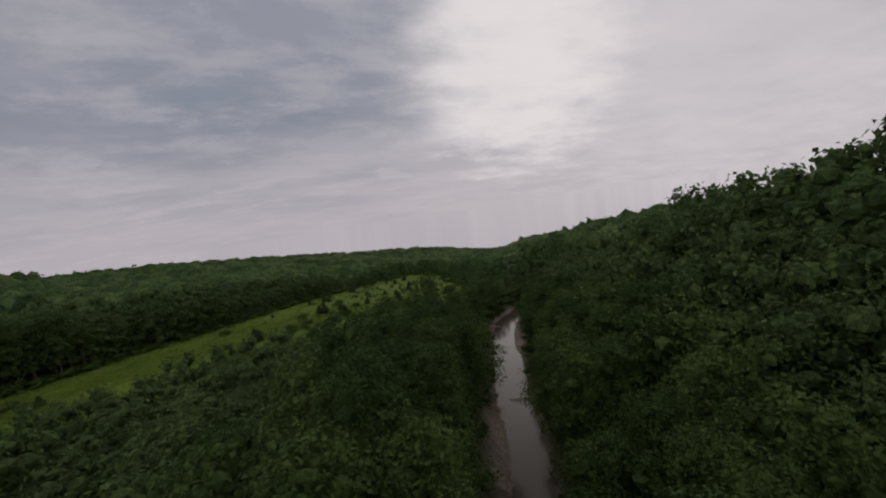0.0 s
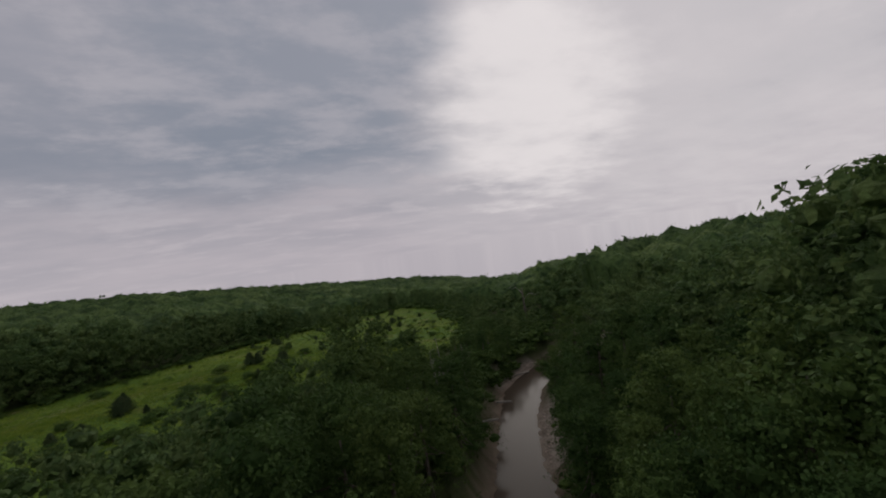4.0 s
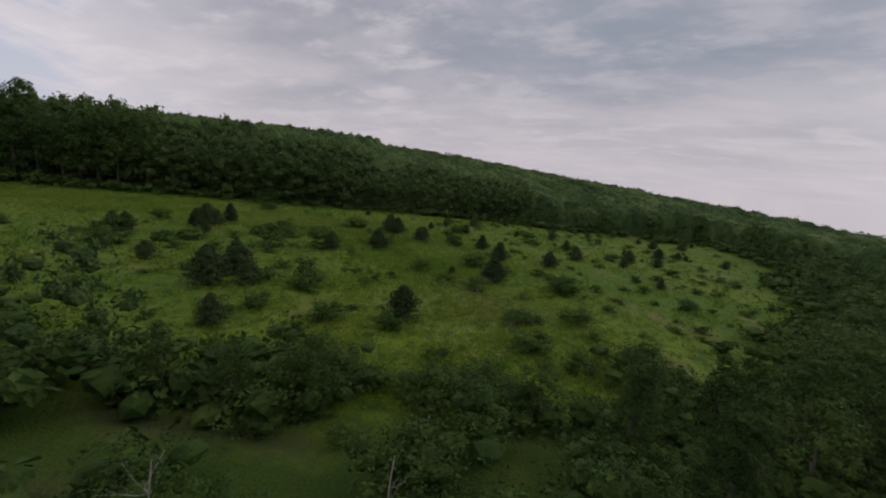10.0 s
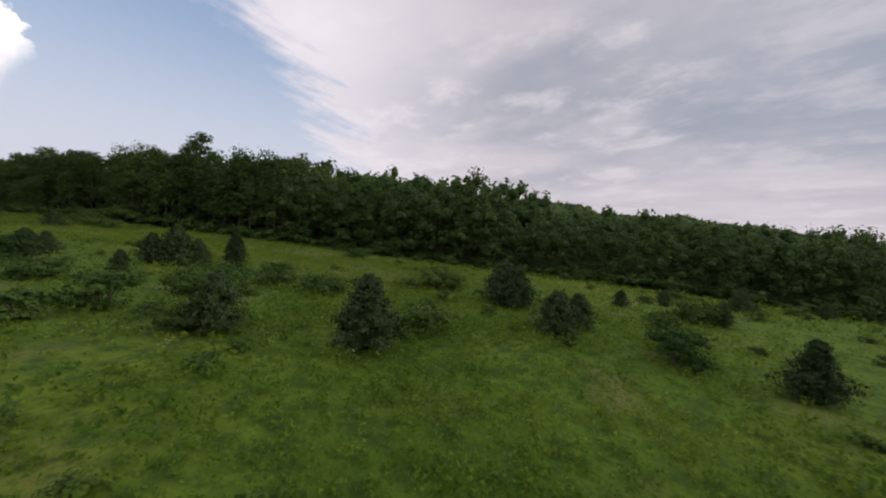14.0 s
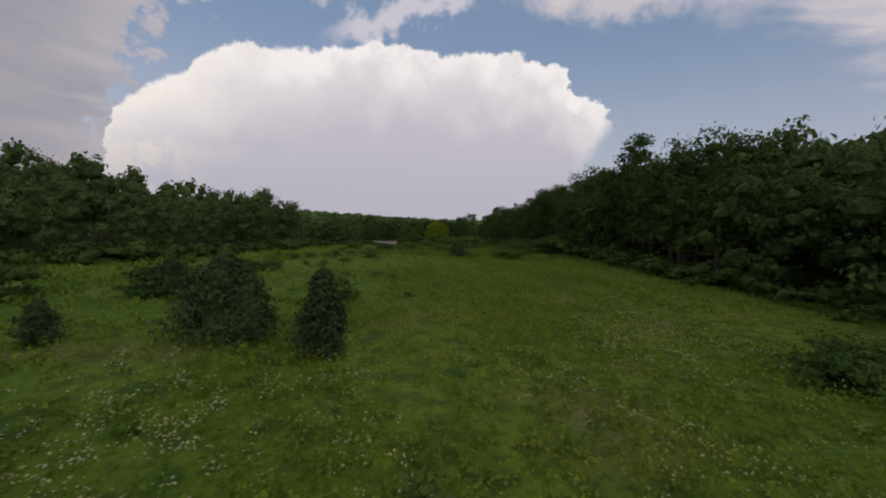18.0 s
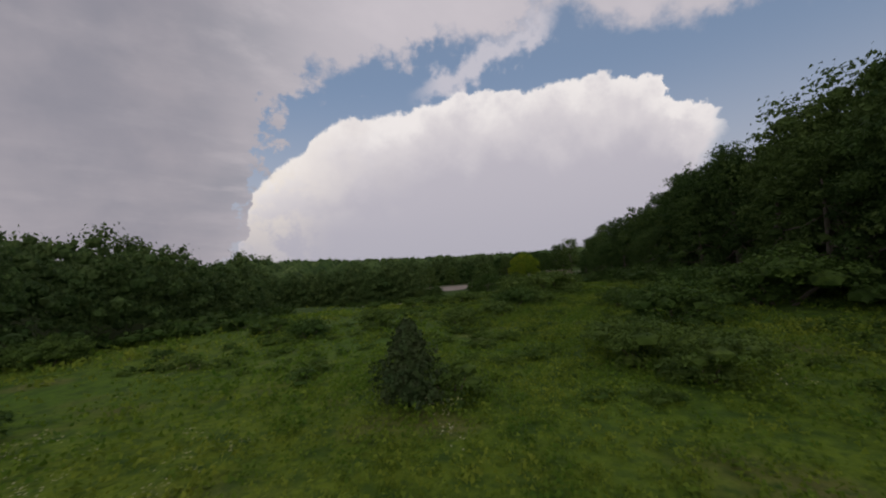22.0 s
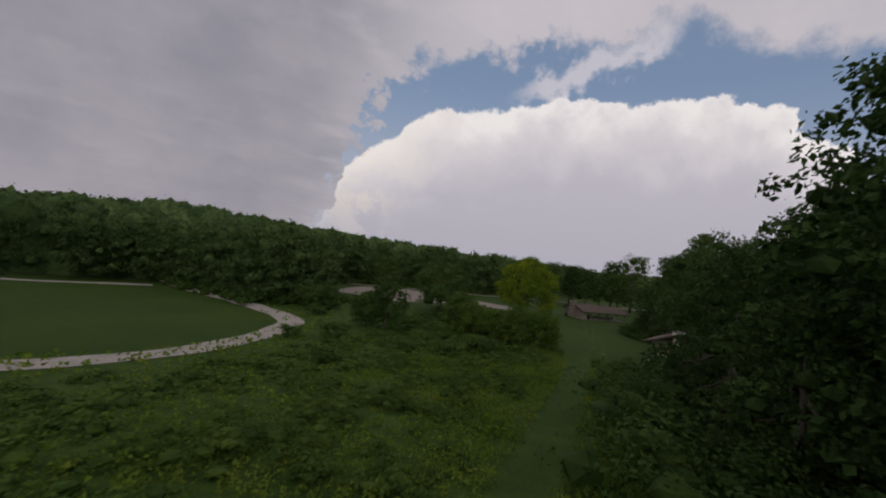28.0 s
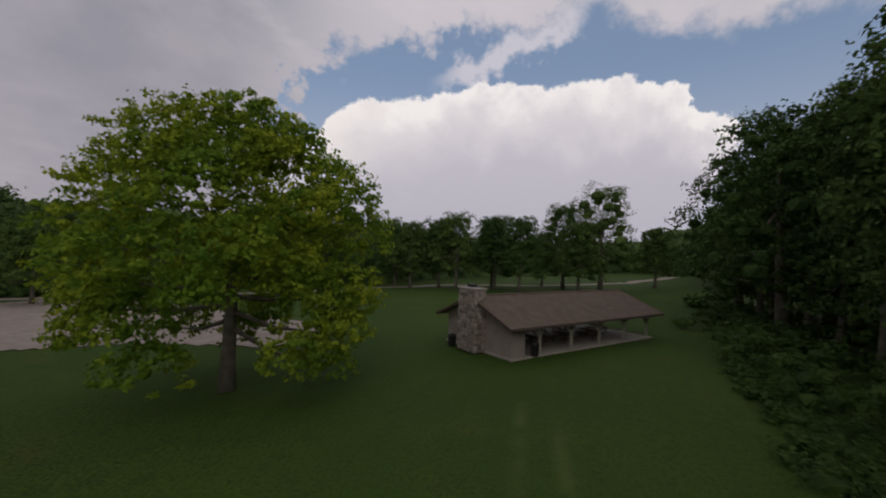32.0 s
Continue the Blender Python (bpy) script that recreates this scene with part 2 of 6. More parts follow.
# ---- materials ----
def material(name, color, rough=0.8, color2=None, scale=2.0, bump=0.0, bump_scale=20.0, metal=0.0, spec=0.3, vary=0.0, translucent=0.0, detail_color=None, detail_scale=30.0, island=0.0):
    mt = bpy.data.materials.new(name)
    mt.use_nodes = True
    nt = mt.node_tree
    p = nt.nodes["Principled BSDF"]
    p.inputs["Roughness"].default_value, p.inputs["Metallic"].default_value = rough, metal
    p.inputs["Specular IOR Level"].default_value = spec
    geo = nt.nodes.new("ShaderNodeNewGeometry")

    def noise_of(s, d=5):
        n = nt.nodes.new("ShaderNodeTexNoise")
        nt.links.new(geo.outputs["Position"], n.inputs["Vector"])
        n.inputs["Scale"].default_value, n.inputs["Detail"].default_value = s, d
        return n.outputs["Fac"]

    def blend(f, a, b, kind="MIX"):
        n = nt.nodes.new("ShaderNodeMix")
        n.data_type, n.blend_type = "RGBA", kind
        for i, v in ((0, f), (6, a), (7, b)):
            if isinstance(v, tuple):
                n.inputs[i].default_value = (*v, 1)
            elif isinstance(v, (int, float)):
                n.inputs[i].default_value = v
            else:
                nt.links.new(v, n.inputs[i])
        return n.outputs[2]

    def ramp(v, lo, hi):
        n = nt.nodes.new("ShaderNodeMapRange")
        nt.links.new(v, n.inputs[0])
        n.inputs[1].default_value, n.inputs[2].default_value = lo, hi
        return n.outputs[0]

    out = blend(1.0, color, color)
    if color2:
        out = blend(ramp(noise_of(scale), 0.35, 0.65), color, color2)
    if detail_color:
        out = blend(ramp(noise_of(detail_scale, 3), 0.45, 0.7), out, detail_color)
    if vary or island:
        rnd = nt.nodes.new("ShaderNodeObjectInfo").outputs["Random"] if vary else geo.outputs["Random Per Island"]
        hs = nt.nodes.new("ShaderNodeHueSaturation")
        amt = vary or island
        mr = ramp(rnd, 0.0, 1.0)
        v = nt.nodes.new("ShaderNodeMath")
        v.operation = "MULTIPLY_ADD"
        nt.links.new(mr, v.inputs[0])
        v.inputs[1].default_value, v.inputs[2].default_value = amt, 1.0 - amt / 2
        nt.links.new(v.outputs[0], hs.inputs["Value"])
        h = nt.nodes.new("ShaderNodeMath")
        h.operation = "MULTIPLY_ADD"
        nt.links.new(mr, h.inputs[0])
        h.inputs[1].default_value, h.inputs[2].default_value = -amt * 0.06, 0.5 + amt * 0.03
        nt.links.new(h.outputs[0], hs.inputs["Hue"])
        nt.links.new(out, hs.inputs["Color"])
        out = hs.outputs[0]
    nt.links.new(out, p.inputs["Base Color"])
    if bump:
        b = nt.nodes.new("ShaderNodeBump")
        b.inputs["Strength"].default_value, b.inputs["Distance"].default_value = bump, 0.4 / bump_scale * 4
        nt.links.new(noise_of(bump_scale, 4), b.inputs["Height"])
        nt.links.new(b.outputs[0], p.inputs["Normal"])
    if translucent:
        tr = nt.nodes.new("ShaderNodeBsdfTranslucent")
        nt.links.new(out, tr.inputs[0])
        mx = nt.nodes.new("ShaderNodeMixShader")
        mx.inputs[0].default_value = translucent
        nt.links.new(p.outputs[0], mx.inputs[1])
        nt.links.new(tr.outputs[0], mx.inputs[2])
        nt.links.new(mx.outputs[0], nt.nodes["Material Output"].inputs[0])
    return mt


LEAF = material("broad_leaf", (0.055, 0.101, 0.025), 0.8, (0.092, 0.147, 0.036), 0.35, vary=0.5, translucent=0.25, detail_color=(0.036, 0.070, 0.018), detail_scale=1.6, spec=0.15)
# lighter than LEAF, with some distance haze put into the colour
LEAF_FAR = material("hazed_wood_leaf", (0.086, 0.148, 0.044), 0.8, (0.130, 0.192, 0.060), 0.06, island=0.4, bump=0.8, bump_scale=1.6, translucent=0.28, detail_color=(0.046, 0.085, 0.027), detail_scale=0.5, spec=0.15)
LEAF_YELLOW = material("yellowing_leaf", (0.150, 0.260, 0.026), 0.8, (0.345, 0.395, 0.030), 0.24, translucent=0.42, island=0.4, detail_color=(0.095, 0.185, 0.022), detail_scale=0.55, spec=0.15)
LEAF_BUSH = material("bush_leaf", (0.066, 0.122, 0.025), 0.8, (0.105, 0.170, 0.034), 0.5, vary=0.45, translucent=0.22, detail_color=(0.035, 0.07, 0.018), detail_scale=2.2, spec=0.15)
NEEDLE = material("cedar_needle", (0.040, 0.074, 0.026), 0.8, (0.062, 0.094, 0.032), 0.8, vary=0.4, translucent=0.1, detail_color=(0.046, 0.060, 0.026), detail_scale=3.0, spec=0.15)
BARK = material("bark", (0.10, 0.085, 0.065), 0.9, (0.16, 0.14, 0.11), 2.0, bump=0.6, bump_scale=9)
PALE_BARK = material("pale_bark", (0.30, 0.28, 0.24), 0.85, (0.46, 0.44, 0.40), 1.2, bump=0.3, bump_scale=8)
WEED = material("meadow_weed", (0.128, 0.212, 0.024), 0.8, (0.215, 0.272, 0.036), 0.10, island=0.45, translucent=0.4, detail_color=(0.095, 0.185, 0.024), detail_scale=0.5, spec=0.15)
PETAL = material("white_petal", (0.43, 0.43, 0.28), 0.7, (0.36, 0.35, 0.13), 0.3, translucent=0.2)
ROAD = material("pale_gravel", (0.40, 0.36, 0.31), 0.9, (0.48, 0.435, 0.38), 0.5, bump=0.4, bump_scale=14, detail_color=(0.30, 0.27, 0.235), detail_scale=3)
ASPHALT = material("worn_paving", (0.285, 0.240, 0.200), 0.9, (0.345, 0.295, 0.250), 0.3, bump=0.2, bump_scale=20, detail_color=(0.235, 0.200, 0.168), detail_scale=1.2)
STONE = material("field_stone", (0.19, 0.160, 0.130), 0.85, (0.33, 0.29, 0.25), 3.0, bump=0.5, bump_scale=12, vary=0.8)
MORTAR = material("mortar", (0.17, 0.155, 0.135), 0.95, (0.27, 0.25, 0.23), 6.0, bump=0.4, bump_scale=30)
SHINGLE = material("brown_shingle", (0.125, 0.092, 0.070), 0.9, (0.160, 0.120, 0.092), 1.5, bump=0.4, bump_scale=25, vary=0.25)
TRIM = material("dark_trim", (0.075, 0.052, 0.042), 0.8, (0.10, 0.07, 0.055), 4.0)
POST = material("grey_timber", (0.30, 0.285, 0.235), 0.85, (0.38, 0.36, 0.30), 4.0, bump=0.3, bump_scale=25)
WOOD = material("brown_timber", (0.11, 0.075, 0.052), 0.85, (0.15, 0.105, 0.075), 4.0, bump=0.3, bump_scale=25)
BLOCK = material("tan_block", (0.25, 0.21, 0.185), 0.9, (0.29, 0.25, 0.22), 1.0, bump=0.3, bump_scale=18)
CREAM = material("cream_paint", (0.58, 0.53, 0.40), 0.7, (0.64, 0.59, 0.46), 2.0)
WHITE = material("white_paint", (0.66, 0.62, 0.54), 0.6, (0.74, 0.70, 0.62), 3.0)
SLAB = material("concrete", (0.30, 0.27, 0.235), 0.9, (0.36, 0.33, 0.29), 1.0, bump=0.2, bump_scale=15)
BLACK = material("black_plastic", (0.015, 0.015, 0.017), 0.5, (0.03, 0.03, 0.032), 6.0)
DEADWOOD = material("dead_wood", (0.25, 0.235, 0.205), 0.85, (0.36, 0.34, 0.30), 2.0, bump=0.3, bump_scale=10)
PEBBLE = material("bar_pebble", (0.26, 0.215, 0.17), 0.9, (0.36, 0.31, 0.25), 1.0, bump=0.3, bump_scale=8, island=0.6)
RED = material("red_car_paint", (0.16, 0.035, 0.03), 0.3, (0.14, 0.03, 0.026), 2.0, spec=0.6)
GLASS = material("dark_glass", (0.02, 0.024, 0.028), 0.08, spec=0.8)
RUBBER = material("tyre_rubber", (0.02, 0.02, 0.02), 0.8)
CHROME = material("bare_metal", (0.5, 0.5, 0.5), 0.3, metal=1.0)


def water_material():
    mt = bpy.data.materials.new("muddy_water")
    mt.use_nodes = True
    nt = mt.node_tree
    p = nt.nodes["Principled BSDF"]
    p.inputs["Base Color"].default_value = (0.070, 0.055, 0.040, 1)
    p.inputs["Roughness"].default_value, p.inputs["IOR"].default_value = 0.12, 1.33
    p.inputs["Specular IOR Level"].default_value = 0.22
    geo = nt.nodes.new("ShaderNodeNewGeometry")
    n = nt.nodes.new("ShaderNodeTexNoise")
    n.inputs["Scale"].default_value, n.inputs["Detail"].default_value = 0.9, 4
    nt.links.new(geo.outputs["Position"], n.inputs["Vector"])
    b = nt.nodes.new("ShaderNodeBump")
    b.inputs["Strength"].default_value, b.inputs["Distance"].default_value = 0.06, 0.12
    nt.links.new(n.outputs["Fac"], b.inputs["Height"])
    nt.links.new(b.outputs[0], p.inputs["Normal"])
    return mt


WATER = water_material()


def ground_material():
    mt = bpy.data.materials.new("ground_cover")
    mt.use_nodes = True
    nt = mt.node_tree
    p = nt.nodes["Principled BSDF"]
    p.inputs["Roughness"].default_value, p.inputs["Specular IOR Level"].default_value = 0.9, 0.15
    geo = nt.nodes.new("ShaderNodeNewGeometry")

    def noise_of(s, d, lo, hi):
        n = nt.nodes.new("ShaderNodeTexNoise")
        nt.links.new(geo.outputs["Position"], n.inputs["Vector"])
        n.inputs["Scale"].default_value, n.inputs["Detail"].default_value = s, d
        r = nt.nodes.new("ShaderNodeMapRange")
        nt.links.new(n.outputs["Fac"], r.inputs[0])
        r.inputs[1].default_value, r.inputs[2].default_value = lo, hi
        return r.outputs[0]

    def blend(f, a, b):
        n = nt.nodes.new("ShaderNodeMix")
        n.data_type = "RGBA"
        for i, v in ((0, f), (6, a), (7, b)):
            if isinstance(v, tuple):
                n.inputs[i].default_value = (*v, 1)
            else:
                nt.links.new(v, n.inputs[i])
        return n.outputs[2]

    def attr(name):
        n = nt.nodes.new("ShaderNodeAttribute")
        n.attribute_name = name
        return n.outputs["Fac"]

    meadow = blend(noise_of(0.035, 4, 0.38, 0.62), (0.086, 0.162, 0.014), (0.146, 0.206, 0.018))
    meadow = blend(noise_of(0.9, 5, 0.45, 0.66), meadow, (0.050, 0.098, 0.014))
    meadow = blend(noise_of(0.16, 5, 0.56, 0.72), meadow, (0.165, 0.165, 0.050))
    meadow = blend(noise_of(3.5, 5, 0.48, 0.75), meadow, (0.042, 0.085, 0.012))
    lawn = blend(noise_of(0.05, 5, 0.35, 0.65), (0.038, 0.078, 0.010), (0.058, 0.102, 0.014))
    lawn = blend(noise_of(0.9, 4, 0.5, 0.72), lawn, (0.048, 0.078, 0.013))
    lawn = blend(noise_of(0.22, 4, 0.55, 0.75), lawn, (0.072, 0.098, 0.016))
    lawn = blend(noise_of(7.0, 5, 0.46, 0.70), lawn, (0.026, 0.052, 0.008))

    def calc(op, a, b=0.0):
        n = nt.nodes.new("ShaderNodeMath")
        n.operation = op
        for i, v in enumerate((a, b)):
            if isinstance(v, (int, float)):
                n.inputs[i].default_value = v
            else:
                nt.links.new(v, n.inputs[i])
        return n.outputs[0]

    # paired wheel marks curving across the lawn
    sep = nt.nodes.new("ShaderNodeSeparateXYZ")
    nt.links.new(geo.outputs["Position"], sep.inputs[0])
    line = nt.nodes.new("ShaderNodeFloatCurve")
    pts = line.mapping.curves[0].points
    course = [(-45, 13.5), (-32, 11), (-24, 9.5), (-14.5, 6.3), (-7.8, 3.4), (5.1, 0.2), (13.4, -2.9), (22, -5)]
    course = [((y + 45) / 67, (x + 6) / 20) for y, x in course]
    pts[0].location, pts[1].location = course[0], course[-1]
    for q in course[1:-1]:
        pts.new(*q)
    line.mapping.update()
    nt.links.new(calc("DIVIDE", calc("ADD", sep.outputs[1], 45.0), 67.0), line.inputs[1])
    across = calc("ABSOLUTE", calc("SUBTRACT", calc("ADD", sep.outputs[0], 6.0), calc("MULTIPLY", line.outputs[0], 20.0)))
    rut = nt.nodes.new("ShaderNodeMapRange")
    nt.links.new(calc("ABSOLUTE", calc("SUBTRACT", across, 0.85)), rut.inputs[0])
    rut.inputs[1].default_value, rut.inputs[2].default_value, rut.inputs[3].default_value, rut.inputs[4].default_value = 0.1, 0.5, 0.85, 0.0
    ends = calc("MULTIPLY", calc("GREATER_THAN", sep.outputs[1], -44.0), calc("LESS_THAN", sep.outputs[1], 21.0))
    worn = calc("MULTIPLY", calc("MULTIPLY", rut.outputs[0], ends), noise_of(0.35, 4, 0.36, 0.60))
    lawn = blend(worn, lawn, (0.082, 0.112, 0.026))
    floor = blend(noise_of(0.3, 4, 0.35, 0.65), (0.034, 0.052, 0.016), (0.055, 0.070, 0.022))
    mud = blend(noise_of(0.35, 5, 0.35, 0.65), (0.13, 0.10, 0.074), (0.20, 0.16, 0.12))
    rough = blend(noise_of(0.8, 5, 0.38, 0.66), (0.036, 0.074, 0.012), (0.066, 0.112, 0.016))
    c = blend(attr("rough"), meadow, rough)
    c = blend(attr("mown"), c, lawn)
    c = blend(attr("wood"), c, floor)
    c = blend(attr("bare"), c, mud)
    c = blend(attr("mud"), c, mud)
    c = blend(attr("gravel"), c, blend(noise_of(2.5, 6, 0.35, 0.65), (0.21, 0.175, 0.14), (0.36, 0.315, 0.26)))
    nt.links.new(c, p.inputs["Base Color"])
    b = nt.nodes.new("ShaderNodeBump")
    b.inputs["Strength"].default_value, b.inputs["Distance"].default_value = 0.9, 0.2
    nt.links.new(noise_of(5.0, 6, 0, 1), b.inputs["Height"])
    nt.links.new(b.outputs[0], p.inputs["Normal"])
    return mt


GROUND = ground_material()


# ---- mesh helpers ----


def mesh_of(name, verts, faces, mat, smooth=False):
    me = bpy.data.meshes.new(name)
    me.from_pydata(verts if isinstance(verts, list) else verts.tolist(), [], faces if isinstance(faces, list) else faces.tolist())
    me.materials.append(mat)
    if smooth:
        me.polygons.foreach_set("use_smooth", [True] * len(me.polygons))
    me.update()
    return me


def part(name, data, parent=None, label="", at=None):
    ob = new(name, data)
    if parent is not None:
        ob.parent = parent
    if at is not None:
        ob.matrix_basis = at
    if label:
        ob["label"] = label
    return ob


def thing(name, x, y, z, rz=0.0, label="", category="", group="", kind=""):
    ob = new(name)
    ob.empty_display_size = 0.3
    ob.matrix_basis = pose(x, y, z, 0, 0, rz)
    return tagged(ob, label, category, group, kind)


def bm_mesh(name, bm, mat, smooth=False, bevel=0.0):
    if bevel:
        bmesh.ops.bevel(bm, geom=list(bm.edges), offset=bevel, segments=1, affect="EDGES", profile=0.5)
    bmesh.ops.recalc_face_normals(bm, faces=list(bm.faces))
    me = bpy.data.meshes.new(name)
    bm.to_mesh(me)
    bm.free()
    me.materials.append(mat)
    if smooth:
        me.polygons.foreach_set("use_smooth", [True] * len(me.polygons))
    return me


def box(name, sx, sy, sz, mat, bevel=0.01, shift=(0, 0, 0)):
    bm = bmesh.new()
    bmesh.ops.create_cube(bm, size=1.0)
    bmesh.ops.transform(bm, matrix=Matrix.Translation(shift) @ Matrix.Diagonal((sx, sy, sz, 1)), verts=list(bm.verts))
    return bm_mesh(name, bm, mat, bevel=bevel)


def tube_arrays(points, radii, seg=7):
    points = [Vector(p) for p in points]
    vs, fs = [], []
    for i, p in enumerate(points):
        d = (points[min(i + 1, len(points) - 1)] - points[max(i - 1, 0)]).normalized()
        s = d.orthogonal().normalized()
        t = d.cross(s)
        for k in range(seg):
            a = 2 * math.pi * k / seg
            vs.append(tuple(p + (s * math.cos(a) + t * math.sin(a)) * radii[i]))
    for i in range(len(points) - 1):
        for k in range(seg):
            fs.append((i * seg + k, i * seg + (k + 1) % seg, (i + 1) * seg + (k + 1) % seg, (i + 1) * seg + k))
    fs.append(tuple(range(seg))[::-1])
    fs.append(tuple((len(points) - 1) * seg + k for k in range(seg)))
    return vs, fs


def join_arrays(chunks):
    vs, fs = [], []
    for v, f in chunks:
        o = len(vs)
        vs += v
        fs += [tuple(i + o for i in q) for q in f]
    return vs, fs


def leaf_quads(centres, normals, sizes, r):
    """Small folded sprays, one quad each, round the given centres."""
    n = len(centres)
    up = r.normal(size=(n, 3))
    nrm = normals + r.normal(size=(n, 3)) * 0.55
    nrm /= np.linalg.norm(nrm, axis=1, keepdims=True) + 1e-9
    u = np.cross(nrm, up)
    u /= np.linalg.norm(u, axis=1, keepdims=True) + 1e-9
    v = np.cross(nrm, u)
    s = sizes[:, None]
    asp = r.uniform(0.55, 1.0, (n, 1))
    bend = nrm * s * r.uniform(-0.25, 0.35, (n, 1))
    q = np.stack([centres - u * s * 0.6, centres - v * s * 0.5 * asp + bend, centres + u * s * 0.6, centres + v * s * 0.5 * asp + bend], 1)
    return q.reshape(-1, 3), np.arange(4 * n).reshape(-1, 4)


def leaf_blades(centres, normals, sizes, r):
    """Narrow three-cornered blades round the given centres."""
    v, f = leaf_quads(centres, normals, sizes * 1.25, r)
    return v.reshape(-1, 4, 3)[:, [0, 1, 3]].reshape(-1, 3), np.arange(3 * len(centres)).reshape(-1, 3)


def sphere_points(n, r):
    d = r.normal(size=(n, 3))
    return d / np.linalg.norm(d, axis=1, keepdims=True)


def crown_arrays(lobes, per_lobe, leaf, r, core=0.64):
    """Leaf sprays gathered in small clumps on the shells of overlapping lobes (x, y, z, radius), with a rough core in each."""
    V, Fq, o = [], [], 0
    cv, cf = ICO
    heads = max(5, per_lobe // 11)
    for x, y, z, rad in lobes:
        d = sphere_points(heads, r)
        d[:, 2] = np.where(d[:, 2] < -0.35, -d[:, 2], d[:, 2])
        lump = 1 + 0.22 * np.sin(d[:, :1] * 5.1 + x) * np.cos(d[:, 1:2] * 4.3 + y)
        c = np.array([x, y, z]) + d * rad * lump * r.uniform(0.70, 1.10, (heads, 1)) * np.array([1, 1, 0.85])
        k = r.integers(0, heads, per_lobe)
        spread = max(leaf * 0.95, 1.25 * rad / math.sqrt(heads))
        off = r.normal(size=(per_lobe, 3)) * spread * np.array([0.62, 0.62, 0.40])
        nrm = d[k] * 0.8 + off / spread + np.array([0, 0, 0.35])
        v, f = leaf_quads(c[k] + off, nrm, leaf * r.uniform(0.6, 1.3, per_lobe), r)
        V.append(v), Fq.append(f + o)
        o += len(v)
    verts = np.concatenate(V)
    faces = np.concatenate(Fq).tolist()
    if core:
        allv = [verts]
        for x, y, z, rad in lobes:
            w = cv * rad * core * (1 + 0.12 * r.normal(size=(len(cv), 1))) * np.array([1, 1, 0.8]) + np.array([x, y, z])
            allv.append(w)
            faces += (cf + o).tolist()
            o += len(w)
        verts = np.concatenate(allv)
    return verts, faces


def ico():
    bm = bmesh.new()
    bmesh.ops.create_icosphere(bm, subdivisions=1, radius=1.0)
    v = np.array([x.co[:] for x in bm.verts])
    f = np.array([[x.index for x in q.verts] for q in bm.faces])
    bm.free()
    return v, f


ICO = ico()


# ---- the lie of the land ----
WATER_Z = 0.3
CREEK = [(-190, -150), (-150, -192), (-120, -228), (-103, -250), (-88, -268), (-71.5, -288), (-52.8, -312), (-45.6, -323), (-41.6, -336), (-40.5, -352), (-38, -372), (-35, -392), (-30, -412)]
# gravel bars beside the water, and their half widths
BARS = [([(-39.4, -319.5), (-38.2, -327), (-36.6, -339)], 0.7), ([(-50.5, -333), (-47.6, -344), (-45.2, -358), (-42.5, -375), (-40, -396)], 1.9), ([(-66.5, -302), (-60.5, -310), (-56, -316.5)], 0.9), ([(-97.0, -250.0), (-91.4, -257.0), (-85.4, -264.0)], 0.8)]
OPEN = [(20, 260), (14, 140), (10, 80), (12, 47), (11, 30), (10, 15), (13, 4), (19, -7), (34, -12), (38, -30), (25, -50), (28, -70), (34, -95), (45, -125), (53, -150), (60, -178), (66, -205), (78, -240), (88, -280), (98, -320), (108, -360), (100, -405), (60, -400), (20, -372),
        (-8, -352), (-22, -330), (-27, -305), (-27, -283), (-23, -262), (-16, -240), (-11, -222), (-13, -208), (-16, -195), (-20, -175), (-40, -150), (-65, -128), (-100, -125)]
OPEN += [(-140, -95), (-142, -52), (-120, -34), (-94, -36), (-74, -36), (-68, -20), (-92, -10), (-112, 12), (-114, 55), (-105, 75), (-75, 85), (-70, 140), (-60, 260)]
PARK = [(9, 45), (5, 15), (10, 4), (18, -8), (33, -12), (36, -30), (20, -42), (9, -38), (-4, -27), (-16, -18), (-32, -8), (-48, -14), (-64, -14), (-95, -2), (-122, 20), (-122, 70), (-72, 88), (-70, 140), (-60, 260), (20, 260)]
LOOP_LAWN = [(-41, -52), (-50, -47.5), (-62, -45), (-77, -42.5), (-95, -42), (-126, -44), (-118, -70), (-90, -112), (-70, -110), (-48, -105), (-31, -100), (-26, -94), (-25, -85), (-28, -76), (-34, -62)]
CLEARING = [(-27, -280), (-30, -288), (-31.6, -297), (-31.8, -303), (-30.2, -307.5), (-28.2, -309), (-26, -310.5), (-25.8, -313), (-26.6, -316), (-28.2, -317.8), (-29.6, -320), (-32.5, -322), (-36.5, -318), (-36.8, -308), (-36.2, -300), (-35, -292), (-32.5, -284), (-29.5, -278)]
TRAIL = [(50, -176), (42, -160), (36, -148), (31, -128), (28, -112), (23.5, -92), (18, -68), (13, -47), (9, -34)]
PATHWAY = [(-136, -207), (-104, -250), (-67, -297), (-50, -313), (-20, -316), (12, -309), (33, -298), (41, -284), (44, -262), (43, -235), (38, -205), (34, -180), (34, -140), (26, -96), (14, -66), (6, -40), (0, 0), (-8, 30)]


def soft(v, w):
    return w * np.logaddexp(0, v / w)


def sig(v):
    return 1 / (1 + np.exp(-np.clip(v, -40, 40)))


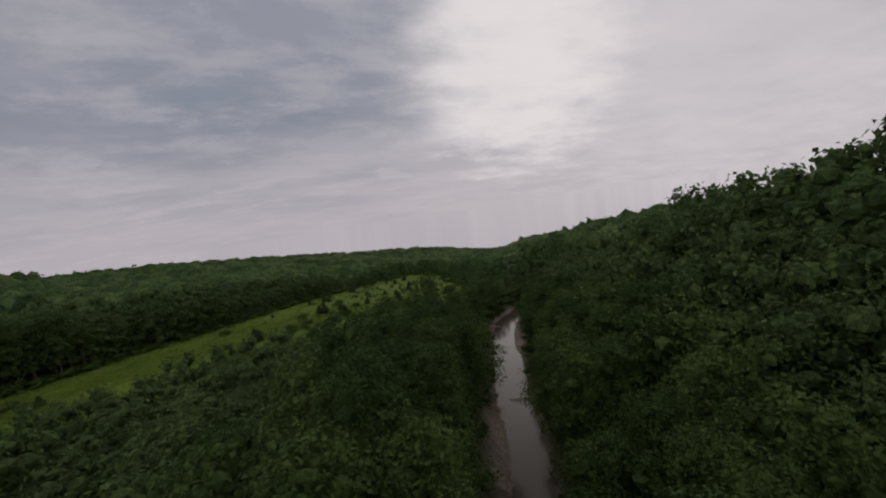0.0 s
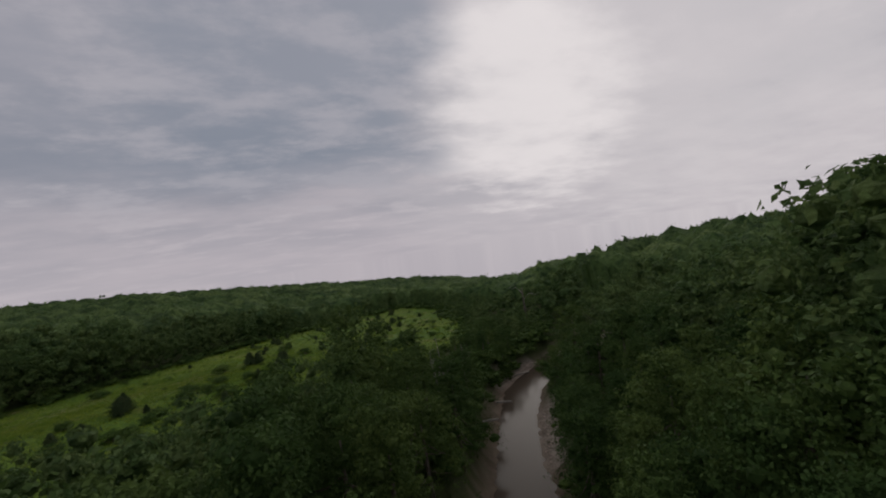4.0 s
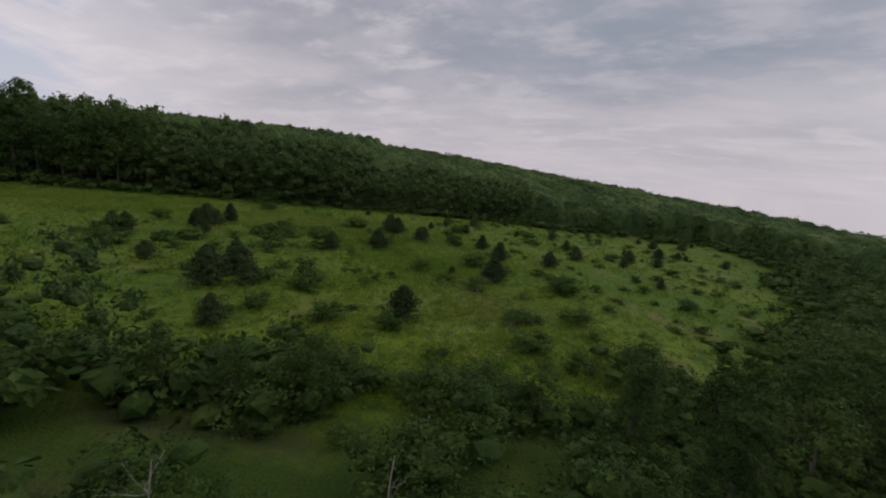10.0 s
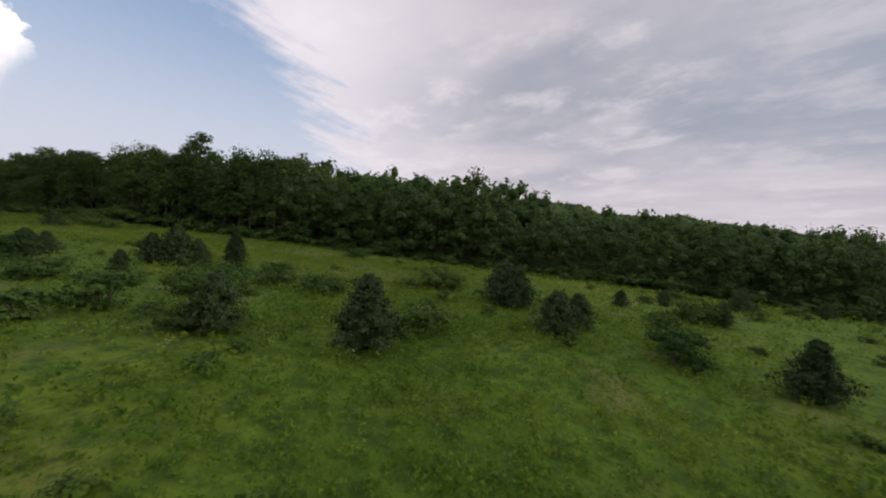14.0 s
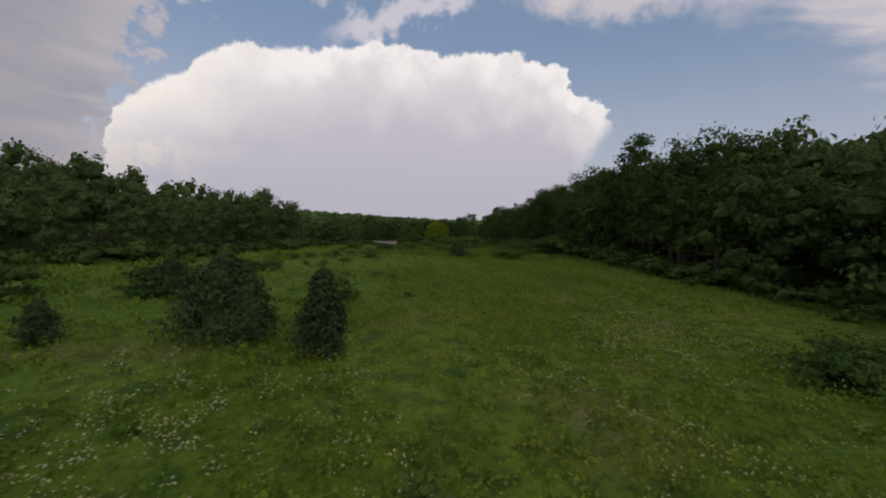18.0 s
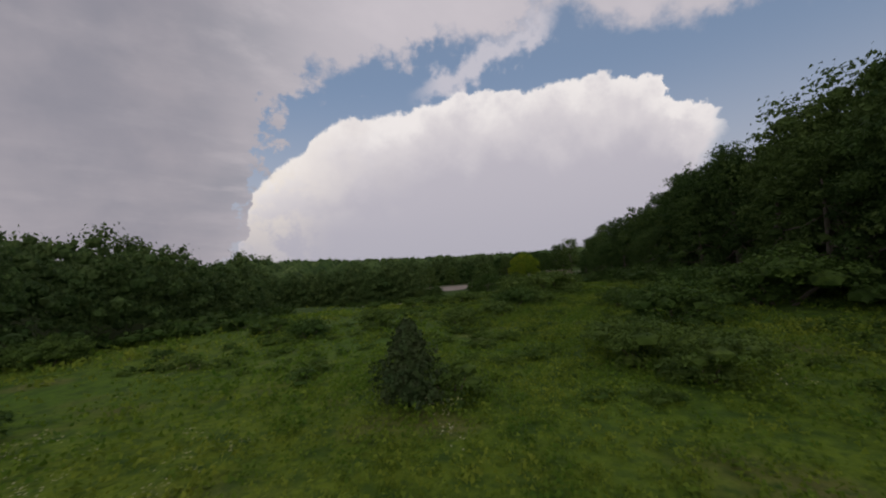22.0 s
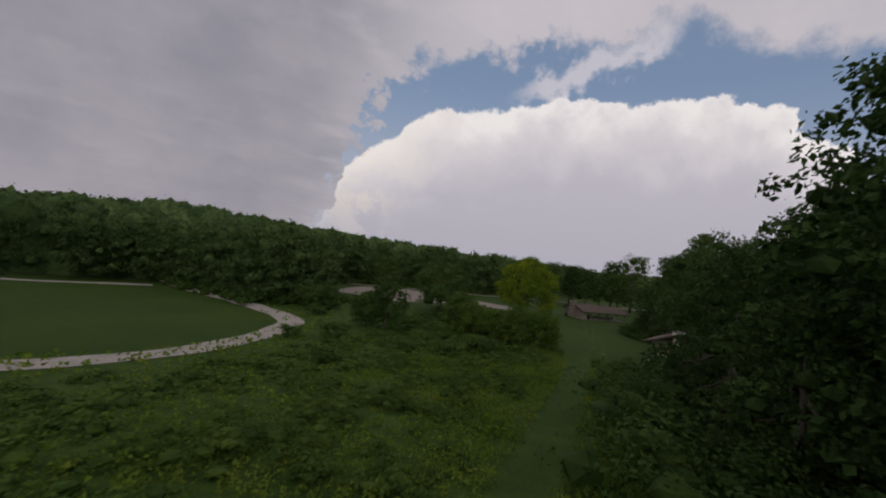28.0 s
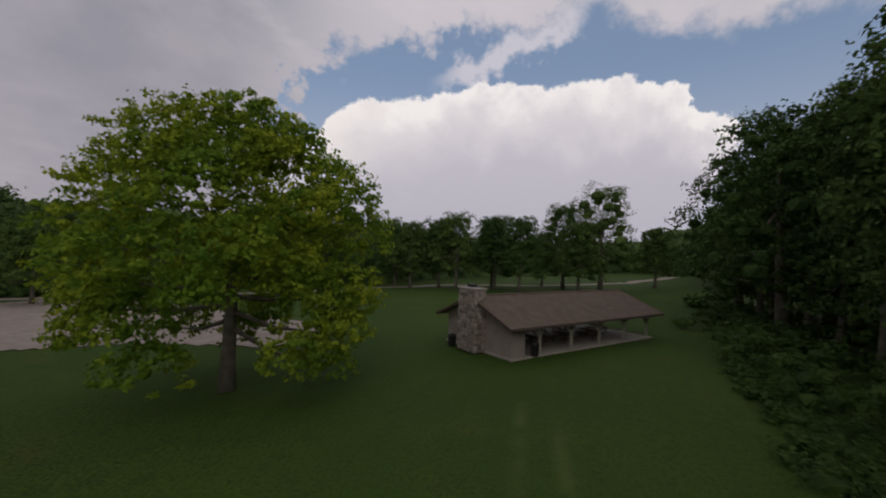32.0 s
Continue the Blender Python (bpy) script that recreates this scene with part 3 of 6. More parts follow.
def along(poly, x, y):
    """Distance to a broken line."""
    x, y = np.asarray(x, float), np.asarray(y, float)
    best = np.full(np.broadcast(x, y).shape, 1e9)
    for (ax, ay), (bx, by) in zip(poly[:-1], poly[1:]):
        dx, dy = bx - ax, by - ay
        t = np.clip(((x - ax) * dx + (y - ay) * dy) / (dx * dx + dy * dy), 0, 1)
        best = np.minimum(best, np.hypot(x - ax - t * dx, y - ay - t * dy))
    return best


def inside(poly, x, y):
    x, y = np.asarray(x, float), np.asarray(y, float)
    c = np.zeros(np.broadcast(x, y).shape, bool)
    for (ax, ay), (bx, by) in zip(poly, poly[1:] + poly[:1]):
        hit = ((ay > y) != (by > y)) & (x < (bx - ax) * (y - ay) / (by - ay + 1e-12) + ax)
        c ^= hit
    return c


def far_side(x, y):
    """Positive south-west of the creek."""
    return -(x + 103) * 0.83 - (y + 250) * 0.56


def wobble(x, y, s, seed=0.0):
    return np.sin(x / s + seed) * np.cos(y / s * 1.13 + 2 * seed) + 0.5 * np.sin(x / s * 2.3 + y / s * 1.7 + seed)


def height(x, y):
    x, y = np.asarray(x, float), np.asarray(y, float)
    z = 5.6 - 0.06 * soft(-(y + 316), 12) - 0.05 * (soft(y + 128, 12) - soft(y + 22, 12))
    west = soft(8 - x, 12) - soft(-130 - x, 12)
    z = z - west * (0.035 * sig((y + 285) / 14) + 0.04 * sig((y + 160) / 14) * (1 - 0.9 * sig((y + 18) / 9)))
    side = sig((y + 132) / 12) * (1 - sig((y + 28) / 8))
    z = z - side * (0.042 * (soft(8 - x, 10) - soft(-45 - x, 10)) - 0.026 * (soft(-45 - x, 10) - soft(-130 - x, 10)))
    z = z - (2.5 * sig((0 - x) / 5) - 1.6 * sig((-42 - x) / 8)) * sig((y + 120) / 7) * (1 - sig((y + 56) / 7))
    z = z + 0.012 * sig((y + 18) / 8) * (soft(-20 - x, 8) - soft(-110 - x, 8))
    z = z - 0.05 * (soft(x - 58, 8) - soft(x - 100, 8)) * sig(-(y + 235) / 20)
    z = z + 0.5 * np.exp(-((x - 21.5) ** 2 + (y + 27) ** 2) / 130)
    z = np.where(y < -120, np.maximum(z, 1.5), z)
    pad = np.exp(-(((x + 7.6) ** 2 + (y - 38.8) ** 2) / 150) ** 2)
    z = z * (1 - pad) - 0.2 * pad
    d_open = np.where(inside(OPEN, x, y), 0.0, along(OPEN + OPEN[:1], x, y))
    d_creek = along(CREEK, x, y)
    sw = far_side(x, y) > 0
    east = (x > 30) & ~sw
    rise = np.where(east, (0.03 + 0.072 * sig((y + 335) / 55)) * np.minimum(d_open, 230) + 0.08 * sig((y + 400) / 40) * np.clip(d_open - 230, 0, 420), np.where(sw, (0.072 + 0.30 * sig((-90 - x) / 5) * sig((y + 335) / 12) * sig((-250 - y) / 8)) * np.minimum(np.maximum(d_creek - 10, 0), 120), (0.105 - 0.05 * sig((y - 20) / 30)) * np.minimum(d_open, 300)))
    z = z + rise + (0.25 * wobble(x, y, 31.0) + 0.10 * wobble(x, y, 9.0, 1.3)) * (1 - pad)
    # the valley falls away to the south-east
    se = np.maximum((x * 0.66 - y * 0.75) - 375, 0)
    fall = 0.15 * np.minimum(se, 500) + 0.095 * np.maximum(se - 500, 0)
    fall = fall * np.exp(-((x * 0.75 + y * 0.66 + 300) / (np.where(x * 0.75 + y * 0.66 > -300, 380, 900) + 0.25 * se)) ** 2)
    z = z - fall - 0.12 * np.maximum(np.hypot(x - 20, y + 230) - 950, 0)
    z = np.maximum(z, np.where((y < -120) & (np.hypot(x - 20, y + 230) < 950), 1.2, -600.0) - fall)
    # the long wooded ridge east of the meadow, sinking towards the south
    crest = np.interp(y, [-680, -580, -500, -423, -323, -231, -130, 0, 150], [-24, -14, 0, 13, 22, 29.5, 35, 39, 41])
    ridge = np.where(x < 420, 6 + (crest - 6) * np.clip((x - 100) / 320, 0, 1), crest - 0.05 * (x - 420))
    we = sig((x - 185) / 22) * sig((y + 590) / 22) * sig((110 - y) / 35)
    z = z * (1 - we) + ridge * we
    # the creek bed
    w = 5.5 + 0.6 * wobble(x, y, 17.0, 0.7)
    bar = np.minimum.reduce([along(b, x, y) - r for b, r in BARS])
    bank = sig((d_creek - w - 1.3) / 0.8) * np.clip((bar + 0.6) / 1.6, 0, 1)
    bed = WATER_Z - 0.9 + 0.95 * np.clip(d_creek / np.maximum(w, 1), 0, 1.45) ** 2
    bed = np.maximum(bed, WATER_Z + 0.22 - 0.25 * np.clip(bar, 0, 6))
    return bed * (1 - bank) + z * bank


def hz(x, y):
    return float(height(x, y))


def terrain():
    xs = np.concatenate([-np.geomspace(3800, 215, 24), np.arange(-200, 150, 1.9), np.geomspace(152, 3800, 28)])
    ys = np.concatenate([-np.geomspace(3800, 440, 24), np.arange(-425, 150, 1.9), np.geomspace(152, 3800, 22)])
    X, Y = np.meshgrid(xs, ys)
    Z = height(X, Y)
    nx, ny = len(xs), len(ys)
    i = np.arange(nx * ny).reshape(ny, nx)
    f = np.stack([i[:-1, :-1], i[:-1, 1:], i[1:, 1:], i[1:, :-1]], -1).reshape(-1, 4)
    me = mesh_of("ground", np.stack([X, Y, Z], -1).reshape(-1, 3), f, GROUND, True)
    x, y = X.ravel(), Y.ravel()
    d_open = along(OPEN + OPEN[:1], x, y)
    wood = np.where(inside(OPEN, x, y) | inside(CLEARING, x, y), 0.0, np.clip(d_open / 4, 0, 1))
    lawn = (inside(PARK, x, y) | inside(LOOP_LAWN, x, y) | inside(CLEARING, x, y)).astype(float)
    lawn = np.maximum(lawn, np.clip((1.15 - along(TRAIL, x, y)) / 0.8, 0, 1))
    dc = along(CREEK, x, y)
    mud = np.clip((6.0 + 0.6 * wobble(x, y, 8.0, 0.4) - dc) / 1.5, 0, 1)
    gravel = np.clip(0.9 - np.minimum.reduce([along(b, x, y) - r for b, r in BARS]) / 1.6, 0, 1)
    bare = np.clip(1.3 - np.hypot(x - 15.4, (y + 39.6) * 0.8) / 2.4, 0, 1) * 0.5
    for name, v in (("wood", wood), ("mown", lawn), ("mud", mud), ("gravel", gravel), ("bare", bare), ("rough", sig((y + 172) / 9))):
        me.attributes.new(name, "FLOAT", "POINT").data.foreach_set("value", v.astype(np.float32))
    tagged(new("ground", me), "rolling valley ground of meadow, mown lawn and woodland floor", "ground", kind="structure")


terrain()


def ribbon(name, line, half, mat, lift, label, category, step=2.0, fixed=None, edge=0.0):
    """A strip laid along a broken line, on the ground or at a fixed height."""
    pts = []
    for (ax, ay), (bx, by) in zip(line[:-1], line[1:]):
        n = max(1, int(math.hypot(bx - ax, by - ay) / step))
        pts += [(ax + (bx - ax) * k / n, ay + (by - ay) * k / n) for k in range(n)]
    pts.append(line[-1])
    for _ in range(4):
        pts = [pts[0]] + [((a[0] + 2 * b[0] + c[0]) / 4, (a[1] + 2 * b[1] + c[1]) / 4) for a, b, c in zip(pts, pts[1:], pts[2:])] + [pts[-1]]
    cols = 5
    V, Fq = [], []
    for i, p in enumerate(pts):
        q, o = pts[min(i + 1, len(pts) - 1)], pts[max(i - 1, 0)]
        dx, dy = q[0] - o[0], q[1] - o[1]
        L = math.hypot(dx, dy)
        nx, ny = -dy / L, dx / L
        for k in range(cols):
            s = (k / (cols - 1) * 2 - 1) * (half + edge * math.sin(i * 0.9 + k) * (k in (0, cols - 1)))
            x, y = p[0] + nx * s, p[1] + ny * s
            V.append((x, y, fixed if fixed is not None else hz(x, y) + lift))
    for i in range(len(pts) - 1):
        for k in range(cols - 1):
            a = i * cols + k
            Fq.append((a, a + 1, a + cols + 1, a + cols))
    return tagged(new(name, mesh_of(name, V, Fq, mat, True)), label, category, kind="structure")


ribbon("creek_water", CREEK, 11.0, WATER, 0, "still brown creek water between wooded banks", "water", fixed=WATER_Z)
ribbon("gravel_road", [(-250, -20), (-128, -37), (-112, -37.5), (-92, -38.5), (-77, -39.5), (-62, -42), (-51, -44.5), (-43.5, -48), (-37.5, -53), (-32.5, -60), (-28, -68), (-24, -77), (-21, -86), (-22, -96), (-30, -104), (-50, -108), (-76, -113), (-100, -116), (-128, -100), (-132, -70), (-126, -44)], 2.6, ROAD, 0.07, "pale gravel park road bending round a lawn", "road", edge=0.25)
ribbon("lot_road", [(-140, 10), (-112, 26), (-98, 40), (-80, 64), (-64, 92), (-54, 112), (-36, 126), (-8, 150), (12, 230)], 2.6, ASPHALT, 0.07, "pale paved road passing behind the picnic lawn", "road")


def slab_on_ground(name, outline, mat, lift, label, category, step=3.0):
    xs, ys = [p[0] for p in outline], [p[1] for p in outline]
    gx, gy = np.arange(min(xs), max(xs) + step, step), np.arange(min(ys), max(ys) + step, step)
    V, Fq, idx = [], [], {}

    def vid(i, j):
        if (i, j) not in idx:
            x, y = gx[i], gy[j]
            idx[i, j] = len(V)
            V.append((x, y, hz(x, y) + lift))
        return idx[i, j]

    for i in range(len(gx) - 1):
        for j in range(len(gy) - 1):
            if inside(outline, gx[i] + step / 2, gy[j] + step / 2):
                Fq.append((vid(i, j), vid(i + 1, j), vid(i + 1, j + 1), vid(i, j + 1)))
    return tagged(new(name, mesh_of(name, V, Fq, mat, True)), label, category, kind="structure")


slab_on_ground("parking_lot", [(-30, 26), (-42, 21), (-50, 13), (-56, -4), (-85, -4), (-98, 20), (-98, 40), (-70, 42), (-40, 38), (-31, 35)], ASPHALT, 0.09, "pale worn paved parking lot beside the lawn", "parking lot", 1.0)


# ---- trees ----
def lobes_of(kind, h, spread, r, n):
    out = []
    for i in range(n):
        u = (i + 0.5) / n
        a = i * 2.39996 + r.uniform(-0.4, 0.4)
        if kind == "round":
            zz = 0.14 + 0.76 * u
            rad = spread * math.sqrt(max(0.12, 1 - ((zz - 0.50) / 0.52) ** 2))
        elif kind == "tall":
            zz = 0.14 + 0.78 * u
            rad = spread * (0.95 - 0.6 * u) * r.uniform(0.7, 1.05)
        else:
            zz = (0.22 if kind == "high" else 0.24) + (0.71 if kind == "high" else 0.68) * u
            rad = spread * (1.0 - 0.75 * max(0, u - 0.35))
        rad *= r.uniform(0.55, 0.9)
        size = spread * (r.uniform(0.34, 0.46) if kind == "high" else r.uniform(0.30, 0.46))
        out.append((rad * math.cos(a), rad * math.sin(a), h * zz, size))
    out.append((0, 0, h * 0.62, spread * 0.55))
    out.append((0, 0, h * 0.90, spread * 0.34))
    return out


def trunk_arrays(h, rad, lobes, r, limbs=7, lean=0.3, seg=8):
    top = h * 0.72
    chunks = [tube_arrays([(0, 0, -0.6), (lean * 0.2, 0, h * 0.12), (lean * 0.5, lean * 0.3, h * 0.35), (lean, lean * 0.5, top)], [rad * 1.35, rad, rad * 0.75, rad * 0.22], seg)]
    for i, (x, y, z, s) in enumerate(lobes[:limbs]):
        b = h * (0.25 + 0.35 * (i / max(1, limbs)))
        k = b / top
        chunks.append(tube_arrays([(lean * k, lean * 0.4 * k, b), (x * 0.45, y * 0.45, (b + z) / 2 - 0.02 * h), (x * 0.95, y * 0.95, z)], [rad * 0.42, rad * 0.26, rad * 0.08], 5))
    return join_arrays(chunks)


def tree_proto(name, kind, h, spread, seed, lobes, per, leaf, leaf_mat=None, bark=None, label="", category="tree", group="", limbs=7, core=0.55):
    r = np.random.default_rng(seed)
    lb = lobes_of(kind, h, spread, r, lobes)
    cv, cf = crown_arrays(lb, per, leaf, r, core)
    tv, tf = trunk_arrays(h, 0.018 * h + 0.08, lb, r, limbs)
    return mesh_of("crown", cv, cf, leaf_mat or LEAF), mesh_of("trunk", tv, tf, bark or BARK, True), name, label, category, group, seed % 5


def plant(proto, x, y, scale=1.0, turn=0.0, tall=1.0, sink=0.15, label=""):
    crown, trunk, name, lab, cat, grp, _ = proto
    e = thing(name, x, y, hz(x, y) - sink, turn, label or lab, cat, grp)
    m4 = Matrix.Diagonal((scale, scale, scale * tall, 1))
    part("trunk", trunk, e, at=m4)
    part("crown", crown, e, at=m4)
    return e


KINDS = [
    ("round", 16.0, 5.2, 20, "dark green broadleaf tree with a rounded crown"),
    ("tall", 19.0, 4.8, 22, "tall dark green broadleaf tree at the wood"),
    ("round", 14.0, 4.8, 18, "dense dark green broadleaf tree in the wood"),
    ("spread", 17.0, 5.8, 22, "spreading dark green broadleaf tree in the wood"),
    ("tall", 21.0, 5.8, 24, "very tall green sycamore tree above the creek")]
WOODS = [tree_proto("tree", k, h, s, 20 + i, n, 330, 0.27, label=l, group="trees of the wood", core=0.3) for i, (k, h, s, n, l) in enumerate(KINDS)]
WOODS_MID = [tree_proto("tree", k, h, s, 25 + i, n - 4, 150, 0.40, label=l, group="trees of the wood", limbs=4, core=0.34) for i, (k, h, s, n, l) in enumerate(KINDS)]


def near_woods():
    """Single trees along the strip of woodland that borders the flight line, the nearest as things, the rest kept for one mesh."""
    r = np.random.default_rng(3)
    n = 26000
    k, t = r.integers(0, len(PATHWAY) - 1, n), r.uniform(0, 1, (n, 1))
    P = np.array(PATHWAY, float)
    c = P[k] * (1 - t) + P[k + 1] * t + r.uniform(-88, 88, (n, 2))
    x, y = c[:, 0], c[:, 1]
    gap = np.where((y < -322) & (far_side(x, y) > 0), 9.0, np.where(far_side(x, y) > 0, 6.8, 6.6))
    ok = ~inside(OPEN, x, y) & (along(CREEK, x, y) > gap) & (y < 75) & ~inside(HUT_YARD, x, y) & ~inside(CLEARING, x, y) & (along(CLEARING, x, y) > 2.6) & ((x > -31) | (x < -44) | (y < -322) | (y > -282)) & (along(PATHWAY, x, y) < 88)
    ok &= (along(PATHWAY, x, y) > 11) | (x < -10) | (y < -300)
    ok &= np.min([np.hypot(x - a, y - b) for a, b, _ in SNAGS], axis=0) > 4.0
    spots, taken = [], {}
    for x, y in c[ok].tolist():
        i, j = int(x // 4.6), int(y // 4.6)
        if any((x - a) ** 2 + (y - b) ** 2 < 21 for di in (-1, 0, 1) for dj in (-1, 0, 1) for a, b in taken.get((i + di, j + dj), ())):
            continue
        taken.setdefault((i, j), []).append((x, y))
        spots.append((x, y))
    near = sorted(spots, key=lambda p: float(along(PATHWAY, *p)) * (0.62 if p[0] > 0 and p[1] > -215 else 1.0))
    for n, (x, y) in enumerate(near[:290]):
        creek = along(CREEK, x, y) < 45
        rim = float(along(OPEN + OPEN[:1], x, y))
        p = (WOODS if n < 135 else WOODS_MID)[int(r.choice([1, 4, 4, 3] if creek and y > -300 else [0, 1, 2, 3]))]
        size = r.uniform(0.85, 1.1) * tree_size(x, y) * (0.75 if rim < 4 else 1.0)
        if x < -40 and y < -195:
            room = 43.0 + (y + 207) * 0.205 - 11.5 + 0.55 * float(along(PATHWAY, x, y)) - hz(x, y)
            size = min(size, max(0.3, room / (KINDS[p[6]][1] * 1.1)))
        plant(p, x, y, size, r.uniform(0, 360), r.uniform(0.95, 1.12))
    return near[:290], near[290:]


def tree_size(x, y):
    s = 1.0
    if -92 < y < -64 and 28 < x < 40:
        s = 1.3 if x > 32 else 0.9
    elif -135 < y < -94 and x < 46:
        s = 0.98
    elif y > -78 and along(TRAIL, x, y) < 22:
        s = 0.62 if y > -45 else 1.0
    elif x > 20 and -215 < y < -45:
        s = 1.24 if y > -135 else 1.34 if y > -185 else 1.2
    elif x > 0 and y >= -45:
        s = 1.2 if y < -22 else 1.4 if y >= 30 else 1.3 if y >= 12 and x > 20 else 0.98
    elif x < -10 and -205 < y < -90:
        s = 0.74 if x > -100 else 1.2
    elif x < -60 and y >= -90:
        s = 1.2
    elif y < -335 and x > -5:
        s = 0.55
    elif x > 70 and -335 <= y < -215:
        s = 0.82 if y < -268 else 1.12
    elif -64 < x < -40 and -291 < y < -258 and far_side(x, y) < 0:
        s = 0.88
    elif x > -70 and -290 < y <= -205 and far_side(x, y) < 0:
        s = 0.62 if along(OPEN, x, y) < 14 else 0.8
    elif -62 < x < 0 and y < -275 and far_side(x, y) < 0:
        s = 0.42
    elif far_side(x, y) > 0 and y > -335:
        s = 1.3 if x < -90 and y < -258 else 1.05
    return s


SNAGS = [(-48.0, -299.3, 12.2), (-46.6, -299.0, 9.6), (-48.6, -297.4, 10.4), (-41.4, -305.5, 7.6), (-41.2, -309.9, 5.6), (-41.2, -312.0, 7.4), (-40.6, -313.0, 5.6)]
HUT_YARD = [(12, -40), (30, -40), (34, -14), (14, -12)]
NEAR, REST = near_woods()


def far_woods(name, label, count, keep, seed, mean=1.0):
    """The rest of the woodland, crown by crown in one mesh."""
    r = np.random.default_rng(seed)
    protos, fine = [], []
    for s in range(5):
        q = np.random.default_rng(90 + s)
        lb = lobes_of(["round", "tall", "spread", "round", "tall"][s], 15.0, 5.0, q, 5)
        protos.append(crown_arrays(lb, 20, 0.90, q, 0.74))
        lb = lobes_of(["round", "tall", "spread", "round", "tall"][s], 15.0, 5.0, q, 11)
        fine.append(crown_arrays(lb, 64, 0.50, q, 0.5))
    V, Fq, o, n = [], [], 0, 0
    cells = {}
    tries = 0
    rest = list(REST)
    while n < count and tries < count * 30:
        tries += 1
        x, y, spacing = (*rest.pop(), 1.0) if rest else keep(r)
        if x is None or inside(OPEN, x, y) or along(CREEK, x, y) < 9:
            continue
        c = (int(x // spacing), int(y // spacing))
        if c in cells:
            continue
        cells[c] = 1
        front = along(OPEN + OPEN[:1], x, y) < 8 and y < 120 or along(PATHWAY, x, y) < 46
        v, f = (fine if front else protos)[int(r.integers(0, 5))]
        a, s = r.uniform(0, 6.28), r.uniform(0.85, 1.2) * mean * tree_size(x, y) * (spacing / 7.5 if spacing > 7.5 else 1)
        m3 = np.array([[math.cos(a), -math.sin(a), 0], [math.sin(a), math.cos(a), 0], [0, 0, min(1.15, 1.0 / (spacing / 8.5)) if spacing > 8.5 else r.uniform(0.9, 1.15)]])
        V.append(v @ m3.T * s + np.array([x, y, hz(x, y) - 0.5]))
        Fq.append([tuple(k + o for k in q) for q in f])
        o += len(v)
        n += 1
    if V:
        tagged(new(name, mesh_of(name, np.concatenate(V), [q for fs in Fq for q in fs], LEAF_FAR)), label, "woodland", kind="stuff")


def ring_mid(r):
    k = int(r.integers(0, len(OPEN)))
    (ax, ay), (bx, by), t = OPEN[k], OPEN[(k + 1) % len(OPEN)], r.uniform()
    x, y = ax + (bx - ax) * t + r.uniform(-26, 26), ay + (by - ay) * t + r.uniform(-26, 26)
    d = float(along(PATHWAY, x, y))
    if d < 30 or d > 260 or d < 86:
        return None, None, 7.0
    return x, y, 6.0


far_woods("woodland_edge", "dense green trees along the edge of the valley woods", len(REST) + 420, ring_mid, 5)


def canopy_height(x, y):
    h = np.where((x > 0) & (y < -100), 9.0 + 8.0 * sig((y + 290) / 45) + 3.5 * ((x > 80) & (x < 190)) * sig((y + 262) / 10) * sig((-180 - y) / 10), 15.5)
    return np.select([(x < -10) & (y > -205) & (y < -90), (x < -60) & (y >= -90) & (y < 200), (x > -70) & (y > -290) & (y <= -205) & (far_side(x, y) < 0), (x > -62) & (x < 0) & (y < -275) & (far_side(x, y) < 0)], [np.where(x < -100, 19.0, 12.5), 19.5, 11.0, 7.0], h)


def toned(mat):
    """Lets the tone kept for every crown vary a leaf material."""
    nt = mat.node_tree
    hs = next(n for n in nt.nodes if n.bl_idname == "ShaderNodeHueSaturation")
    at = nt.nodes.new("ShaderNodeAttribute")
    at.attribute_name = "tone"
    out = nt.nodes.new("ShaderNodeHueSaturation")
    for socket, lo, hi in (("Value", 0.62, 1.40), ("Hue", 0.515, 0.488), ("Saturation", 1.0, 1.0)):
        mr = nt.nodes.new("ShaderNodeMapRange")
        nt.links.new(at.outputs["Fac"], mr.inputs[0])
        mr.inputs[3].default_value, mr.inputs[4].default_value = lo, hi
        nt.links.new(mr.outputs[0], out.inputs[socket])
    targets = [l.to_socket for l in hs.outputs[0].links]
    nt.links.new(hs.outputs[0], out.inputs["Color"])
    for t in targets:
        nt.links.new(out.outputs[0], t)
    return mat


# paler again: haze over the far slopes is mixed into these greens
LEAF_CANOPY = toned(material("hazed_canopy_leaf", (0.100, 0.168, 0.052), 0.8, (0.148, 0.214, 0.070), 0.03, island=0.25, bump=0.8, bump_scale=1.6, translucent=0.28, detail_color=(0.050, 0.092, 0.030), detail_scale=0.4, spec=0.15))


